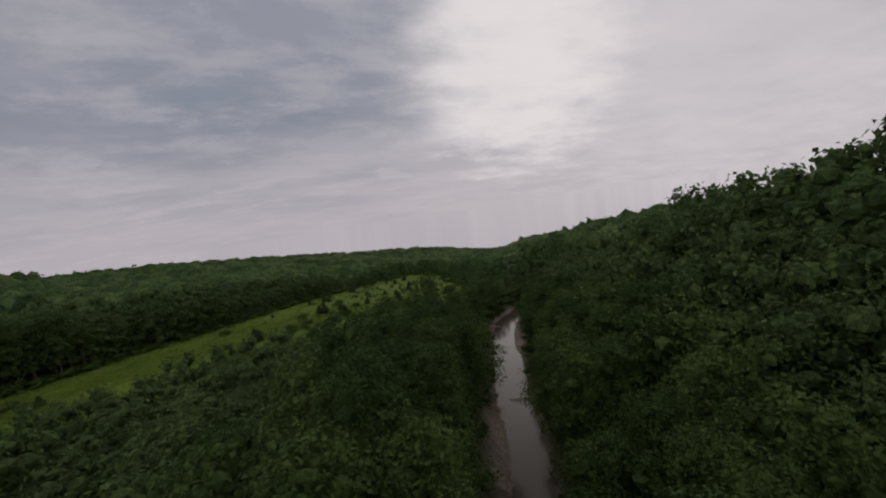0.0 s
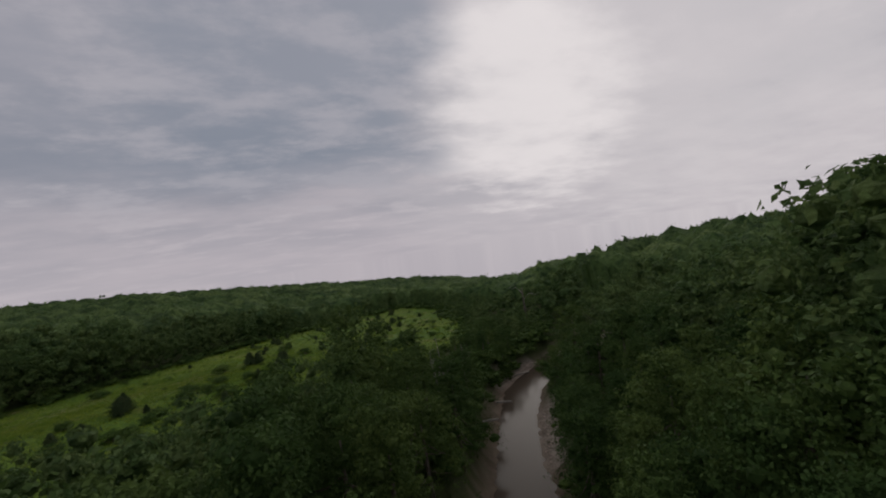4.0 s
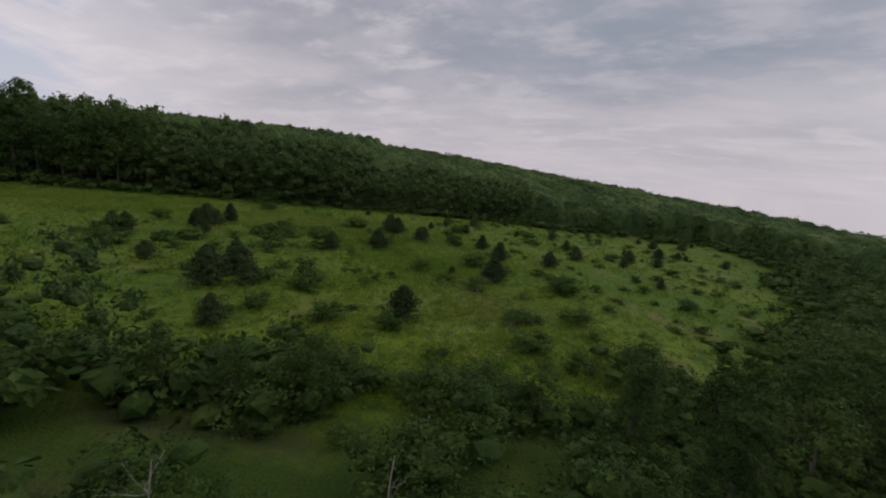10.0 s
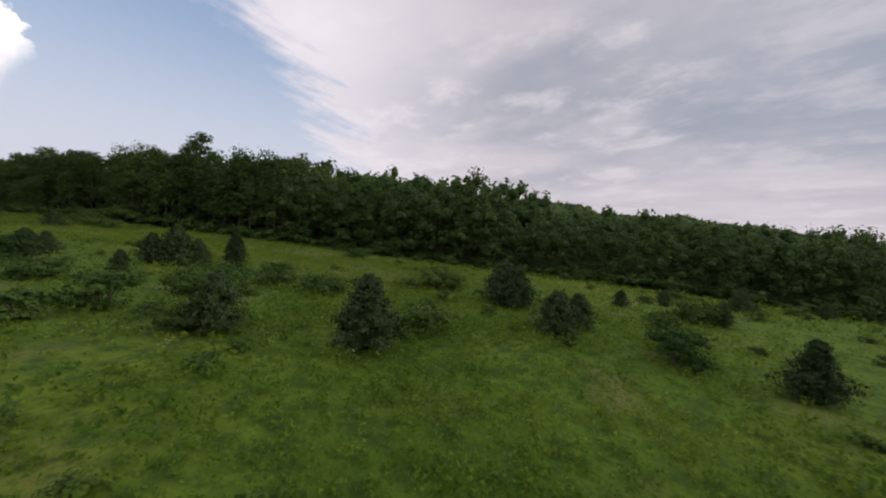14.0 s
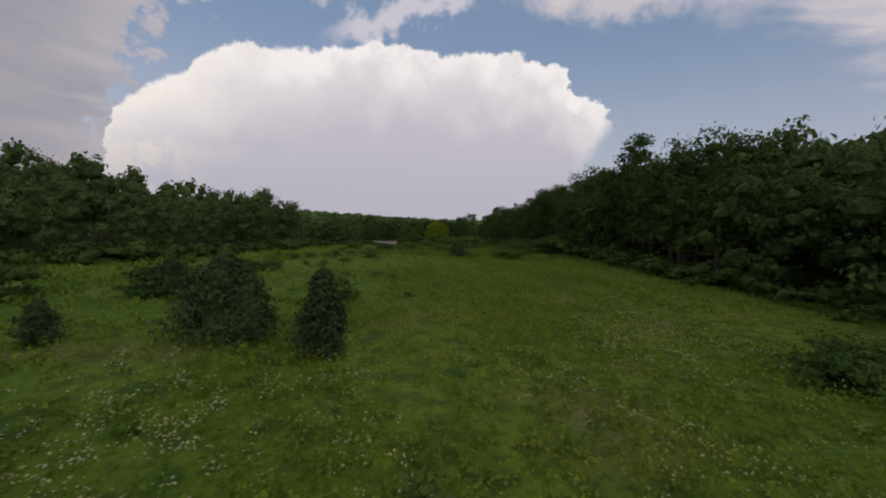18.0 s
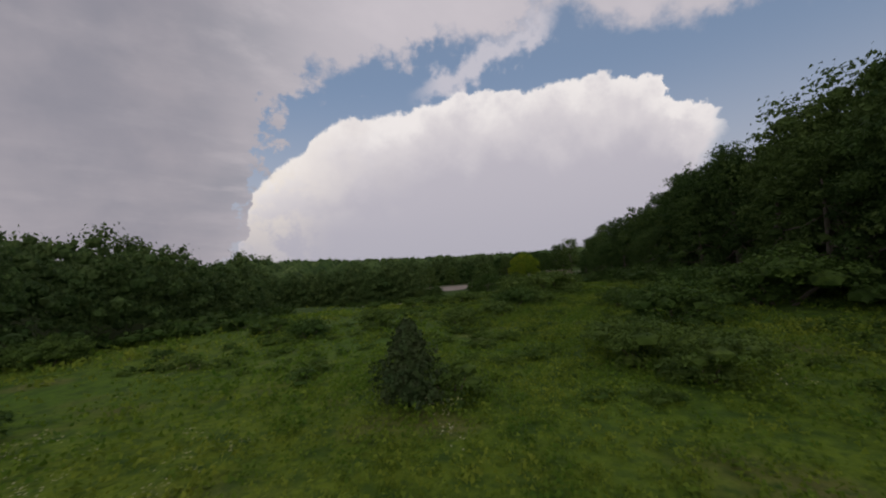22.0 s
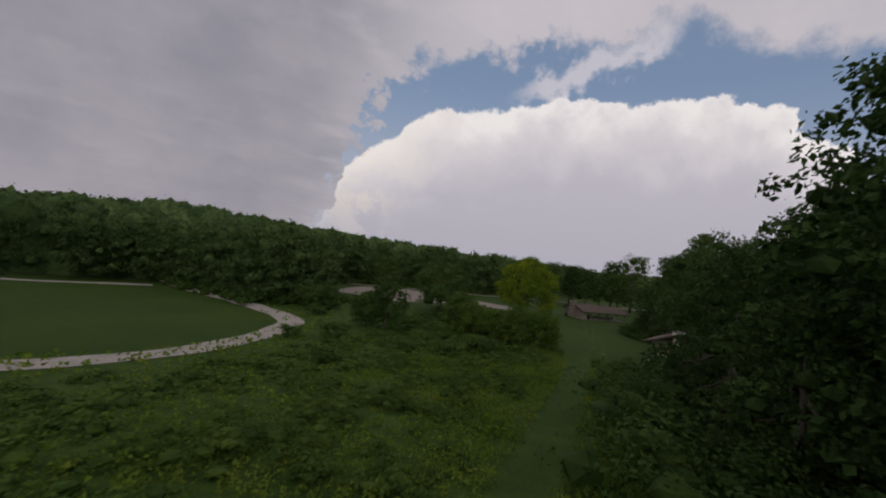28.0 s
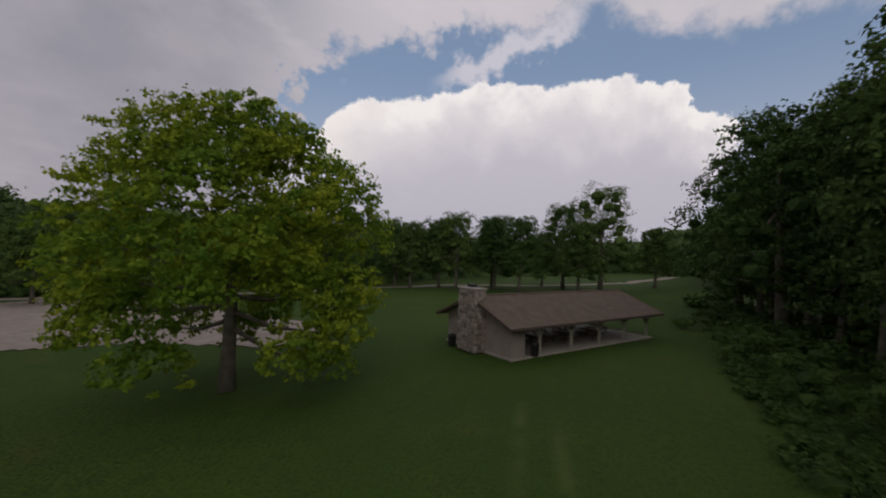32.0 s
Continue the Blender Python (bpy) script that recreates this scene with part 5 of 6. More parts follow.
def weeds():
    """Leafy tufts over the meadow, thinner and broader away from the flight line, with flower heads in drifts."""
    r = np.random.default_rng(17)
    A = np.array([p for p in PATHWAY if p[1] < -36 or p[0] > 2][3:], float)

    share = np.hypot(*(A[1:] - A[:-1]).T)
    share = share / share.sum()

    def strew(count, spread):
        k, t = r.choice(len(A) - 1, count, p=share), r.uniform(0, 1, (count, 1))
        c = A[k] * (1 - t) + A[k + 1] * t + r.normal(size=(count, 2)) * spread
        x, y = c[:, 0], c[:, 1]
        ok = inside(OPEN, x, y) & ~inside(PARK, x, y) & ~inside(LOOP_LAWN, x, y) & (along(TRAIL, x, y) > 1.3) & (along(CREEK, x, y) > 12)
        return x[ok], y[ok]

    C, N, S = [], [], []
    for count, spread, leaves, size, tuft, least, most in ((76000, 8, 8, 0.145, 0.26, 0, 14), (44000, 19, 7, 0.23, 0.40, 10, 40), (26000, 45, 6, 0.46, 0.75, 34, 200)):
        x, y = strew(count, spread)
        d = along(PATHWAY, x, y)
        grow_ = wobble(x, y, 5.5, 0.2) + 0.8 * wobble(x, y, 2.1, 1.1)
        ok = (d > least) & (d < most) & (grow_ > r.uniform(-2.6, 0.4, len(x)))
        x, y, g = x[ok], y[ok], grow_[ok]
        h = np.clip(0.42 + 0.13 * g + 0.14 * r.normal(size=len(x)), 0.16, 1.0)
        k = np.repeat(np.arange(len(x)), leaves)
        off = r.normal(size=(len(k), 3)) * np.array([tuft, tuft, 0.0]) * 0.6
        up = r.uniform(0.15, 1.0, len(k))
        C.append(np.stack([x[k] + off[:, 0] * (1.2 - 0.6 * up), y[k] + off[:, 1] * (1.2 - 0.6 * up), height(x, y)[k] + h[k] * up], 1))
        N.append(np.stack([off[:, 0] / tuft * 1.4, off[:, 1] / tuft * 1.4, 0.45 + 0.5 * up], 1))
        S.append(size * r.uniform(0.6, 1.3, len(k)))
    v, f = leaf_blades(np.concatenate(C), np.concatenate(N), np.concatenate(S), r)
    tagged(new("meadow_weeds", mesh_of("meadow_weeds", v, f, WEED)), "knee-high green weeds and grass covering the meadow", "weeds", kind="stuff")
    # flower heads, a handful to each plant
    x, y = strew(52000, 15)
    drift = 1.5 * np.exp(-((x - 49) / 8) ** 2 - ((y + 255) / 20) ** 2) + 1.3 * np.exp(-((x + 9) / 11) ** 2 - ((y + 317) / 9) ** 2) + 0.7 * np.exp(-((x - 40) / 16) ** 2 - ((y + 275) / 16) ** 2)
    ok = (drift + 0.8 * wobble(x, y, 12.0, 2.2) + 0.7 * wobble(x, y, 3.1, 0.6)) > 1.15 + r.uniform(-0.5, 1.3, len(x))
    ok &= (y < -175) & (along(TRAIL, x, y) > 3)
    x, y = x[ok], y[ok]
    k = np.repeat(np.arange(len(x)), 7)
    tall = r.uniform(0.50, 0.90, len(x))
    c = np.stack([x[k] + r.normal(size=len(k)) * 0.17, y[k] + r.normal(size=len(k)) * 0.17, height(x, y)[k] + tall[k] + r.normal(size=len(k)) * 0.06], 1)
    v, f = leaf_quads(c, np.tile([0.0, 0.0, 2.2], (len(k), 1)), r.uniform(0.045, 0.10, len(k)), r)
    tagged(new("wildflowers", mesh_of("wildflowers", v, f, PETAL)), "drifts of small white and straw-coloured wildflowers", "flowers", kind="stuff")


weeds()


# ---- creek side: dead trees, driftwood, gravel ----
def dead_tree(x, y, h, seed):
    r = np.random.default_rng(seed)
    e = thing("dead_tree", x, y, hz(x, y) - 0.2, r.uniform(0, 360), "bare pale grey dead tree with crooked forked limbs", "tree", "dead trees by the creek")
    big = h > 9
    wide = 0.17 if big else 0.10

    def crook(p, d, length, n, wander):
        """A wandering line of n steps from p along d."""
        out, d = [np.array(p, float)], np.array(d, float)
        for _ in range(n):
            d = d + r.normal(size=3) * wander
            d[2] = max(d[2], -0.1)
            out.append(out[-1] + d / np.linalg.norm(d) * length / n)
        return out

    line = crook((0, 0, -0.3), (r.uniform(-0.05, 0.05), r.uniform(-0.05, 0.05), 1), h + 0.3, 8, 0.05)
    tv, tf = tube_arrays([tuple(p) for p in line], [wide * (1 - 0.92 * k / 8) for k in range(9)], 8)
    part("trunk", mesh_of("trunk", tv, tf, DEADWOOD, True), e)
    for i in range(9):
        k = int(r.integers(3, 8)) if i > 1 else 3 + i
        a = r.uniform(0, 6.28)
        long = (0.42 if big and i < 2 else r.uniform(0.10, 0.24)) * h * (1.15 - 0.08 * k)
        rise = 1.5 if i < 2 else r.uniform(0.35, 1.1)
        limb = crook(line[k], (math.cos(a), math.sin(a), rise), long, 5, 0.26)
        w0 = wide * (1 - 0.92 * k / 8) * (0.75 if i < 2 else 0.5)
        ch = [tube_arrays([tuple(p) for p in limb], [w0, w0 * 0.8, w0 * 0.6, w0 * 0.42, w0 * 0.28, 0.006], 5)]
        for j in range(3):
            q = limb[int(r.integers(2, 5))]
            twig = crook(q, (math.cos(a + r.uniform(-1.3, 1.3)), math.sin(a + r.uniform(-1.3, 1.3)), r.uniform(0.1, 1.0)), long * r.uniform(0.25, 0.5), 3, 0.3)
            ch.append(tube_arrays([tuple(p) for p in twig], [w0 * 0.35, w0 * 0.24, w0 * 0.14, 0.004], 4))
        bv, bf = join_arrays(ch)
        part("limb", mesh_of("limb", bv, bf, DEADWOOD, True), e)


for i, (x, y, h) in enumerate(SNAGS):
    dead_tree(x, y, h, 200 + i)


def clearing_post(x, y):
    e = thing("marker_post", x, y, hz(x, y) - 0.2, 0, "thin pale wooden marker post at the grassy clearing", "post", "clearing posts")
    part("post", box("post", 0.09, 0.09, 1.3, POST, 0.01, (0, 0, 0.65)), e)
    part("cap", box("cap", 0.13, 0.13, 0.05, WHITE, 0.008, (0, 0, 1.325)), e, "white post cap")


clearing_post(-27.9, -311.7)
clearing_post(-27.3, -315.6)


def pale_limbs():
    """A leaning sycamore with pale bare limbs over the far bank."""
    e = thing("bare_sycamore", -22.0, -360.0, hz(-22, -360) - 0.2, 20, "sycamore snag with pale twisted bare limbs over the creek", "tree")
    for pts, rad in (([(0, 0, 0), (0.3, 0, 6), (0.2, 0.4, 13)], (0.35, 0.28, 0.15)), ([(0.25, 0.1, 9), (-2.0, 0.6, 11.0), (-4.6, 1.0, 10.4)], (0.10, 0.08, 0.03)), ([(0.25, 0.2, 11), (2.0, 0.6, 13.2), (3.4, 0.2, 12.6), (4.2, 0.0, 14.4)], (0.10, 0.07, 0.05, 0.02))):
        v, f = tube_arrays(pts, rad, 7)
        part("trunk" if pts[0][2] == 0 else "limb", mesh_of("limb", v, f, BARK if pts[0][2] == 0 else PALE_BARK, True), e)


pale_limbs()


def gravel_bars():
    r = np.random.default_rng(23)
    V, Fq, o = [], [], 0
    cv, cf = ICO
    n = 0
    while n < 4200:
        line, wide = BARS[int(r.choice(4, p=[0.36, 0.36, 0.14, 0.14]))]
        k, t = int(r.integers(0, len(line) - 1)), r.uniform()
        x = line[k][0] * (1 - t) + line[k + 1][0] * t + r.normal() * wide * 0.6
        y = line[k][1] * (1 - t) + line[k + 1][1] * t + r.normal() * wide * 0.6
        if along(CREEK, x, y) < 2.0:
            continue
        n += 1
        s = r.uniform(0.06, 0.24)
        v = cv * s * (1 + 0.2 * r.normal(size=(len(cv), 1))) * np.array([1, 0.8, 0.5]) + np.array([x, y, max(hz(x, y), WATER_Z) + s * 0.15])
        V.append(v)
        Fq += (cf + o).tolist()
        o += len(v)
    tagged(new("gravel_bar", mesh_of("gravel_bar", np.concatenate(V), Fq, PEBBLE)), "tan pebbles and cobbles on the creek bars", "gravel", kind="stuff")
    for x, y, a, L in ((-45.5, -314, 35, 6.5), (-39.0, -331, 70, 5.0), (-52.0, -303, 50, 5.5), (-84, -276, 40, 6.0)):
        v, f = join_arrays([tube_arrays([(-L / 2, 0, 0.1), (0, 0.2, 0.25), (L / 2, 0, 0.2)], [0.2, 0.16, 0.07], 7), tube_arrays([(0.4, 0.1, 0.25), (1.3, 0.7, 0.7)], [0.07, 0.02], 5)])
        ob = tagged(new("driftwood_log", mesh_of("driftwood_log", v, f, DEADWOOD, True)), "weathered pale driftwood log on the creek bank", "log", "driftwood")
        ob.matrix_basis = pose(x, y, max(hz(x, y), WATER_Z), 0, 0, a)


gravel_bars()


# ---- picnic ground ----
def single_tree(name, kind, x, y, h, spread, seed, lobes, per, leaf, mat, label, bark=None, limbs=10, core=0.42):
    pr = tree_proto(name, kind, h, spread, seed, lobes, per, leaf, mat, bark, label, "tree", "", limbs, core)
    return plant(pr, x, y)


def yellow_tree():
    r = np.random.default_rng(77)
    h, spread = 15.6, 8.9
    lobes = []
    for i in range(52):
        u = (i + 0.5) / 52
        a = i * 2.39996 + r.uniform(-0.35, 0.35)
        zz = 0.13 + 0.80 * u
        rad = spread * math.sqrt(max(0.03, 1 - ((zz - 0.42) / 0.56) ** 2)) * r.uniform(0.68, 0.95)
        lobes.append((rad * math.cos(a), rad * math.sin(a), h * zz, r.uniform(1.5, 2.3)))
    lobes += [(0.4, 0, h * 1.05, 1.9), (2.0, 0.8, h * 0.99, 2.0), (-1.4, 0.9, h * 1.0, 2.0), (0.4, -1.9, h * 0.98, 2.0), (3.4, 1.0, h * 0.92, 1.9), (-2.8, 0.2, h * 0.94, 2.0), (0.4, 2.0, h * 0.86, 2.2), (-2.4, -1.2, h * 0.84, 2.1), (2.6, -0.8, h * 0.84, 2.1)]
    lobes += [(r.uniform(-4, 4), r.uniform(-4, 4), h * r.uniform(0.35, 0.75), 2.6) for _ in range(10)]
    v, f = crown_arrays(lobes, 1100, 0.215, r, 0.2)
    tv, tf = trunk_arrays(h, 0.42, lobes[::4], r, 12, 0.2, 12)
    e = thing("yellowing_tree", -22.2, 16.0, hz(-22.2, 16.0) - 0.1, 0, "broad round shade tree with yellowing green leaves on the lawn", "tree")
    part("trunk", mesh_of("trunk", tv, tf, BARK, True), e, "dark furrowed trunk with spreading limbs")
    part("crown", mesh_of("crown", v, f, LEAF_YELLOW), e, "dense yellow-green crown")


yellow_tree()
for x, y, k, size in ((12.0, 51, 3, 1.38), (13.5, 60, 1, 1.3), (11.8, 71, 0, 1.45), (17.5, 50, 4, 1.2), (16, 66, 3, 1.4)):
    plant(WOODS[k], x, y, size, x * 40)
for i, (x, y, h, sp) in enumerate([(-10.6, 110, 27, 8.6), (-21, 116, 24, 7.2), (-27, 94, 18, 5.4), (-35, 99, 19, 5.8), (-44, 95, 19.5, 6.0), (-51, 99, 19, 5.8), (-57, 94, 18, 5.4), (-64, 97, 17, 5.4), (-39, 108, 20, 5.8), (-15, 103, 17, 5.8), (-92, 30, 14, 5.2), (-72, 58, 13, 4.6), (-84, 50, 13, 4.6), (2, 128, 17, 5.0), (-30, 130, 17, 5.5)]):
    single_tree("lawn_tree", "high", x, y, h, sp, 300 + i, 30, 260, 0.36, LEAF, "tall green shade tree with a clear trunk on the lawn")
for i, (x, y, h, sp) in enumerate([(-38, -5, 12.5, 7.4), (-57, -30, 5.6, 4.2), (-66, -27, 5.0, 4.4)]):
    single_tree("lot_tree", "round", x, y, h, sp, 330 + i, 20, 300, 0.34, LEAF, "dark low-branched broadleaf tree beside the parking lot")
LEAF_THICKET = material("thicket_leaf", (0.090, 0.160, 0.026), 0.78, (0.165, 0.235, 0.036), 0.40, translucent=0.28, island=0.4, detail_color=(0.050, 0.098, 0.020), detail_scale=1.6, spec=0.15)
for i, (x, y, h, sp) in enumerate([(4.2, -37.4, 5.8, 3.0), (0.2, -37.6, 6.2, 3.2), (-4.4, -36.0, 5.4, 2.8), (-9.4, -35.2, 6.2, 3.0), (-13.8, -33.0, 7.8, 3.2), (-24.2, -42.0, 9.0, 4.0), (-31.0, -40.0, 6.4, 3.8)]):
    dark = i > 3
    e = single_tree("thicket", "round", x, y, h, sp, 350 + i, 24, 620 if dark else 1100, 0.17 if dark else 0.115, LEAF_BUSH if dark else LEAF_THICKET, "big dark green bush on the rough grass" if dark else "big dense leafy green thicket at the lawn edge", core=0.38)
    tagged(e, category="shrub", group="lawn thickets")


def pavilion():
    ang = math.degrees(math.atan2(0.872, 0.49))
    z0 = hz(-7.6, 38.8) - 0.02
    top = thing("picnic_pavilion", -8.7, 28.7, z0, ang, "open timber picnic pavilion with brown shingle roof and stone chimney", "pavilion")
    L, W, eave, ridge, over = 18.6, 8.0, 2.65, 4.25, 0.8
    part("slab", box("slab", L + 0.2, W + 0.3, 0.2, SLAB, 0.02, (L / 2, W / 2, 0.05)), top, "grey concrete floor slab")
    # gable end wall at the chimney end
    bm = bmesh.new()
    prof = [(0, 0.15), (W, 0.15), (W, eave), (W / 2, ridge - 0.1), (0, eave)]
    a = [bm.verts.new((0.0, y, z)) for y, z in prof]
    b = [bm.verts.new((0.22, y, z)) for y, z in prof]
    bm.faces.new(a), bm.faces.new(b[::-1])
    for i in range(5):
        j = (i + 1) % 5
        bm.faces.new((a[i], b[i], b[j], a[j]))
    part("end_wall", bm_mesh("end_wall", bm, BLOCK), top, "plain tan rendered gable wall")
    part("end_wall_return", box("end_wall_return", 1.2, 0.2, eave - 0.2, BLOCK, 0.01, (0.8, 0.12, eave / 2 + 0.05)), top)
    # roof planes
    for side in (-1, 1):
        run = W / 2 + over
        drop = (ridge - eave) / (W / 2) * over
        y1 = W / 2 + side * run
        zt, zb = ridge, eave - drop
        bm = bmesh.new()
        q = [(-over, W / 2, zt), (L + over, W / 2, zt), (L + over, y1, zb), (-over, y1, zb)]
        lo = [bm.verts.new(p) for p in q]
        hi = [bm.verts.new((p[0], p[1], p[2] + 0.14)) for p in q]
        bm.faces.new(lo[::-1]), bm.faces.new(hi)
        for i in range(4):
            j = (i + 1) % 4
            bm.faces.new((lo[i], lo[j], hi[j], hi[i]))
        part("roof_plane", bm_mesh("roof_plane", bm, SHINGLE), top, "brown asphalt shingle roof slope")
        part("fascia", box("fascia", L + 2 * over + 0.04, 0.05, 0.2, TRIM, 0.008, (L / 2, y1 + side * 0.03, zb + 0.04)), top, "dark painted fascia board")
        slope = math.atan2(ridge - zb, run)
        for xx in (-over - 0.03, L + over + 0.03):
            bd = part("barge_board", box("barge_board", 0.05, run / math.cos(slope), 0.2, TRIM, 0.008), top, "dark painted barge board")
            bd.matrix_basis = Matrix.Translation((xx, W / 2 + side * run / 2, (zt + zb) / 2 + 0.04)) @ pose(0, 0, 0, -side * math.degrees(slope), 0, 0)
        yb = 0.25 if side < 0 else W - 0.25
        part("beam", box("beam", L - 0.2, 0.2, 0.26, WOOD, 0.012, (L / 2 + 0.1, yb, eave - 0.12)), top)
        for i in range(5):
            px = 3.2 + i * (L - 3.6) / 4
            post = part("post", box("post", 0.2, 0.2, eave - 0.42, POST, 0.012, (0, 0, (eave - 0.42) / 2)), top, "square grey timber post")
            post.matrix_basis = Matrix.Translation((px, yb, 0.18))
            for sgn in (-1, 1):
                br = part("brace", box("brace", 0.14, 0.14, 1.15, POST, 0.008), post)
                br.matrix_basis = Matrix.Translation((sgn * 0.40, 0, eave - 0.98)) @ pose(0, 0, 0, 0, sgn * 42, 0)
    part("ridge_cap", box("ridge_cap", L + 2 * over, 0.34, 0.07, SHINGLE, 0.02, (L / 2, W / 2, ridge + 0.14)), top)
    for i in range(7):
        px = 0.6 + i * (L - 1.0) / 6
        part("tie_beam", box("tie_beam", 0.12, W - 0.5, 0.22, WOOD, 0.01, (px, W / 2, eave - 0.02)), top)
        part("king_post", box("king_post", 0.12, 0.14, ridge - eave - 0.15, WOOD, 0.01, (px, W / 2, (ridge + eave) / 2)), top)
    # chimney of field stones set in mortar
    cw, cd, ch = 2.1, 1.15, 4.9
    chim = part("chimney", box("chimney", cd - 0.08, cw - 0.08, ch, MORTAR, 0.02, (-cd / 2, W / 2, ch / 2)), top, "tall chimney of tan field stones")
    r = np.random.default_rng(5)
    shapes = []
    for k in range(6):
        bm = bmesh.new()
        bmesh.ops.create_cube(bm, size=1.0)
        for v in bm.verts:
            v.co += Vector(r.normal(size=3) * 0.06)
        shapes.append(bm_mesh("stone", bm, STONE, bevel=0.12))
    z = 0.05
    while z < ch - 0.1:
        hgt = r.uniform(0.20, 0.32)
        for face, span in (("front", cw), ("near", cd), ("far", cd)):
            u = 0.0
            while u < span - 0.08:
                w = min(r.uniform(0.26, 0.56), span - u)
                if span - u - w < 0.12:
                    w = span - u
                c = u + w / 2
                loc = {"front": (-cd + 0.02, W / 2 - cw / 2 + c, z + hgt / 2), "near": (-cd + c, W / 2 - cw / 2 + 0.02, z + hgt / 2), "far": (-cd + c, W / 2 + cw / 2 - 0.02, z + hgt / 2)}[face]
                sz = (0.14, w - 0.03, hgt - 0.03) if face == "front" else (w - 0.03, 0.14, hgt - 0.03)
                st = part("stone", shapes[int(r.integers(0, 6))], chim)
                st.matrix_basis = Matrix.Translation(loc) @ Matrix.Diagonal((*sz, 1))
                u += w
        z += hgt
    part("cap", box("cap", cd + 0.16, cw + 0.16, 0.14, SLAB, 0.02, (-cd / 2, W / 2, ch + 0.05)), chim, "thin concrete chimney cap")
    part("flue_cover", box("flue_cover", 0.5, 0.7, 0.22, BLACK, 0.02, (-cd / 2, W / 2, ch + 0.28)), chim, "low dark metal flue cover")
    place = top.matrix_basis
    for i, (u, v) in enumerate(((4.6, 2.3), (4.6, 5.6), (8.4, 2.3), (8.4, 5.6), (12.2, 2.3), (12.2, 5.6), (15.8, 4.0))):
        p = place @ Vector((u, v, 0.18))
        tb = thing("picnic_table", p.x, p.y, p.z, ang + 90, "brown timber picnic table with attached benches under the roof", "table", "picnic tables")
        for k in range(5):
            part("top_board", box("top_board", 1.9, 0.14, 0.04, WOOD, 0.006, (0, -0.32 + k * 0.16, 0.75)), tb)
        for s in (-1, 1):
            part("bench", box("bench", 1.9, 0.28, 0.045, WOOD, 0.008, (0, s * 0.75, 0.44)), tb)
            part("bench_bearer", box("bench_bearer", 0.05, 1.7, 0.1, WOOD, 0.006, (s * 0.65, 0, 0.37)), tb)
            for s2 in (-1, 1):
                lg = part("leg", box("leg", 0.06, 0.09, 0.9, WOOD, 0.006), tb)
                lg.matrix_basis = Matrix.Translation((s * 0.65, s2 * 0.38, 0.37)) @ pose(0, 0, 0, s2 * 28, 0, 0)
    for u, v in ((-0.6, 6.6), (2.2, -0.2)):
        p = place @ Vector((u, v, 0.0))
        bin_thing(p.x, p.y, hz(p.x, p.y) + 0.02 if u < 0 else z0 + 0.18)


def lathe(profile, seg=14):
    vs, fs = [], []
    for rr, zz in profile:
        for k in range(seg):
            a = 2 * math.pi * k / seg
            vs.append((rr * math.cos(a), rr * math.sin(a), zz))
    n = len(profile)
    for i in range(n - 1):
        for k in range(seg):
            fs.append((i * seg + k, i * seg + (k + 1) % seg, (i + 1) * seg + (k + 1) % seg, (i + 1) * seg + k))
    fs.append(tuple(range(seg))[::-1])
    fs.append(tuple((n - 1) * seg + k for k in range(seg)))
    return vs, fs


def bin_thing(x, y, z):
    e = thing("trash_can", x, y, z, 0, "black round trash can standing by the pavilion", "trash can", "trash cans")
    v, f = lathe([(0.27, 0), (0.30, 0.05), (0.32, 0.8), (0.34, 0.82), (0.34, 0.86)])
    part("drum", mesh_of("drum", v, f, BLACK, True), e)
    v, f = lathe([(0.345, 0.86), (0.33, 0.92), (0.22, 1.02), (0.08, 1.06)])
    part("lid", mesh_of("lid", v, f, BLACK, True), e)


pavilion()


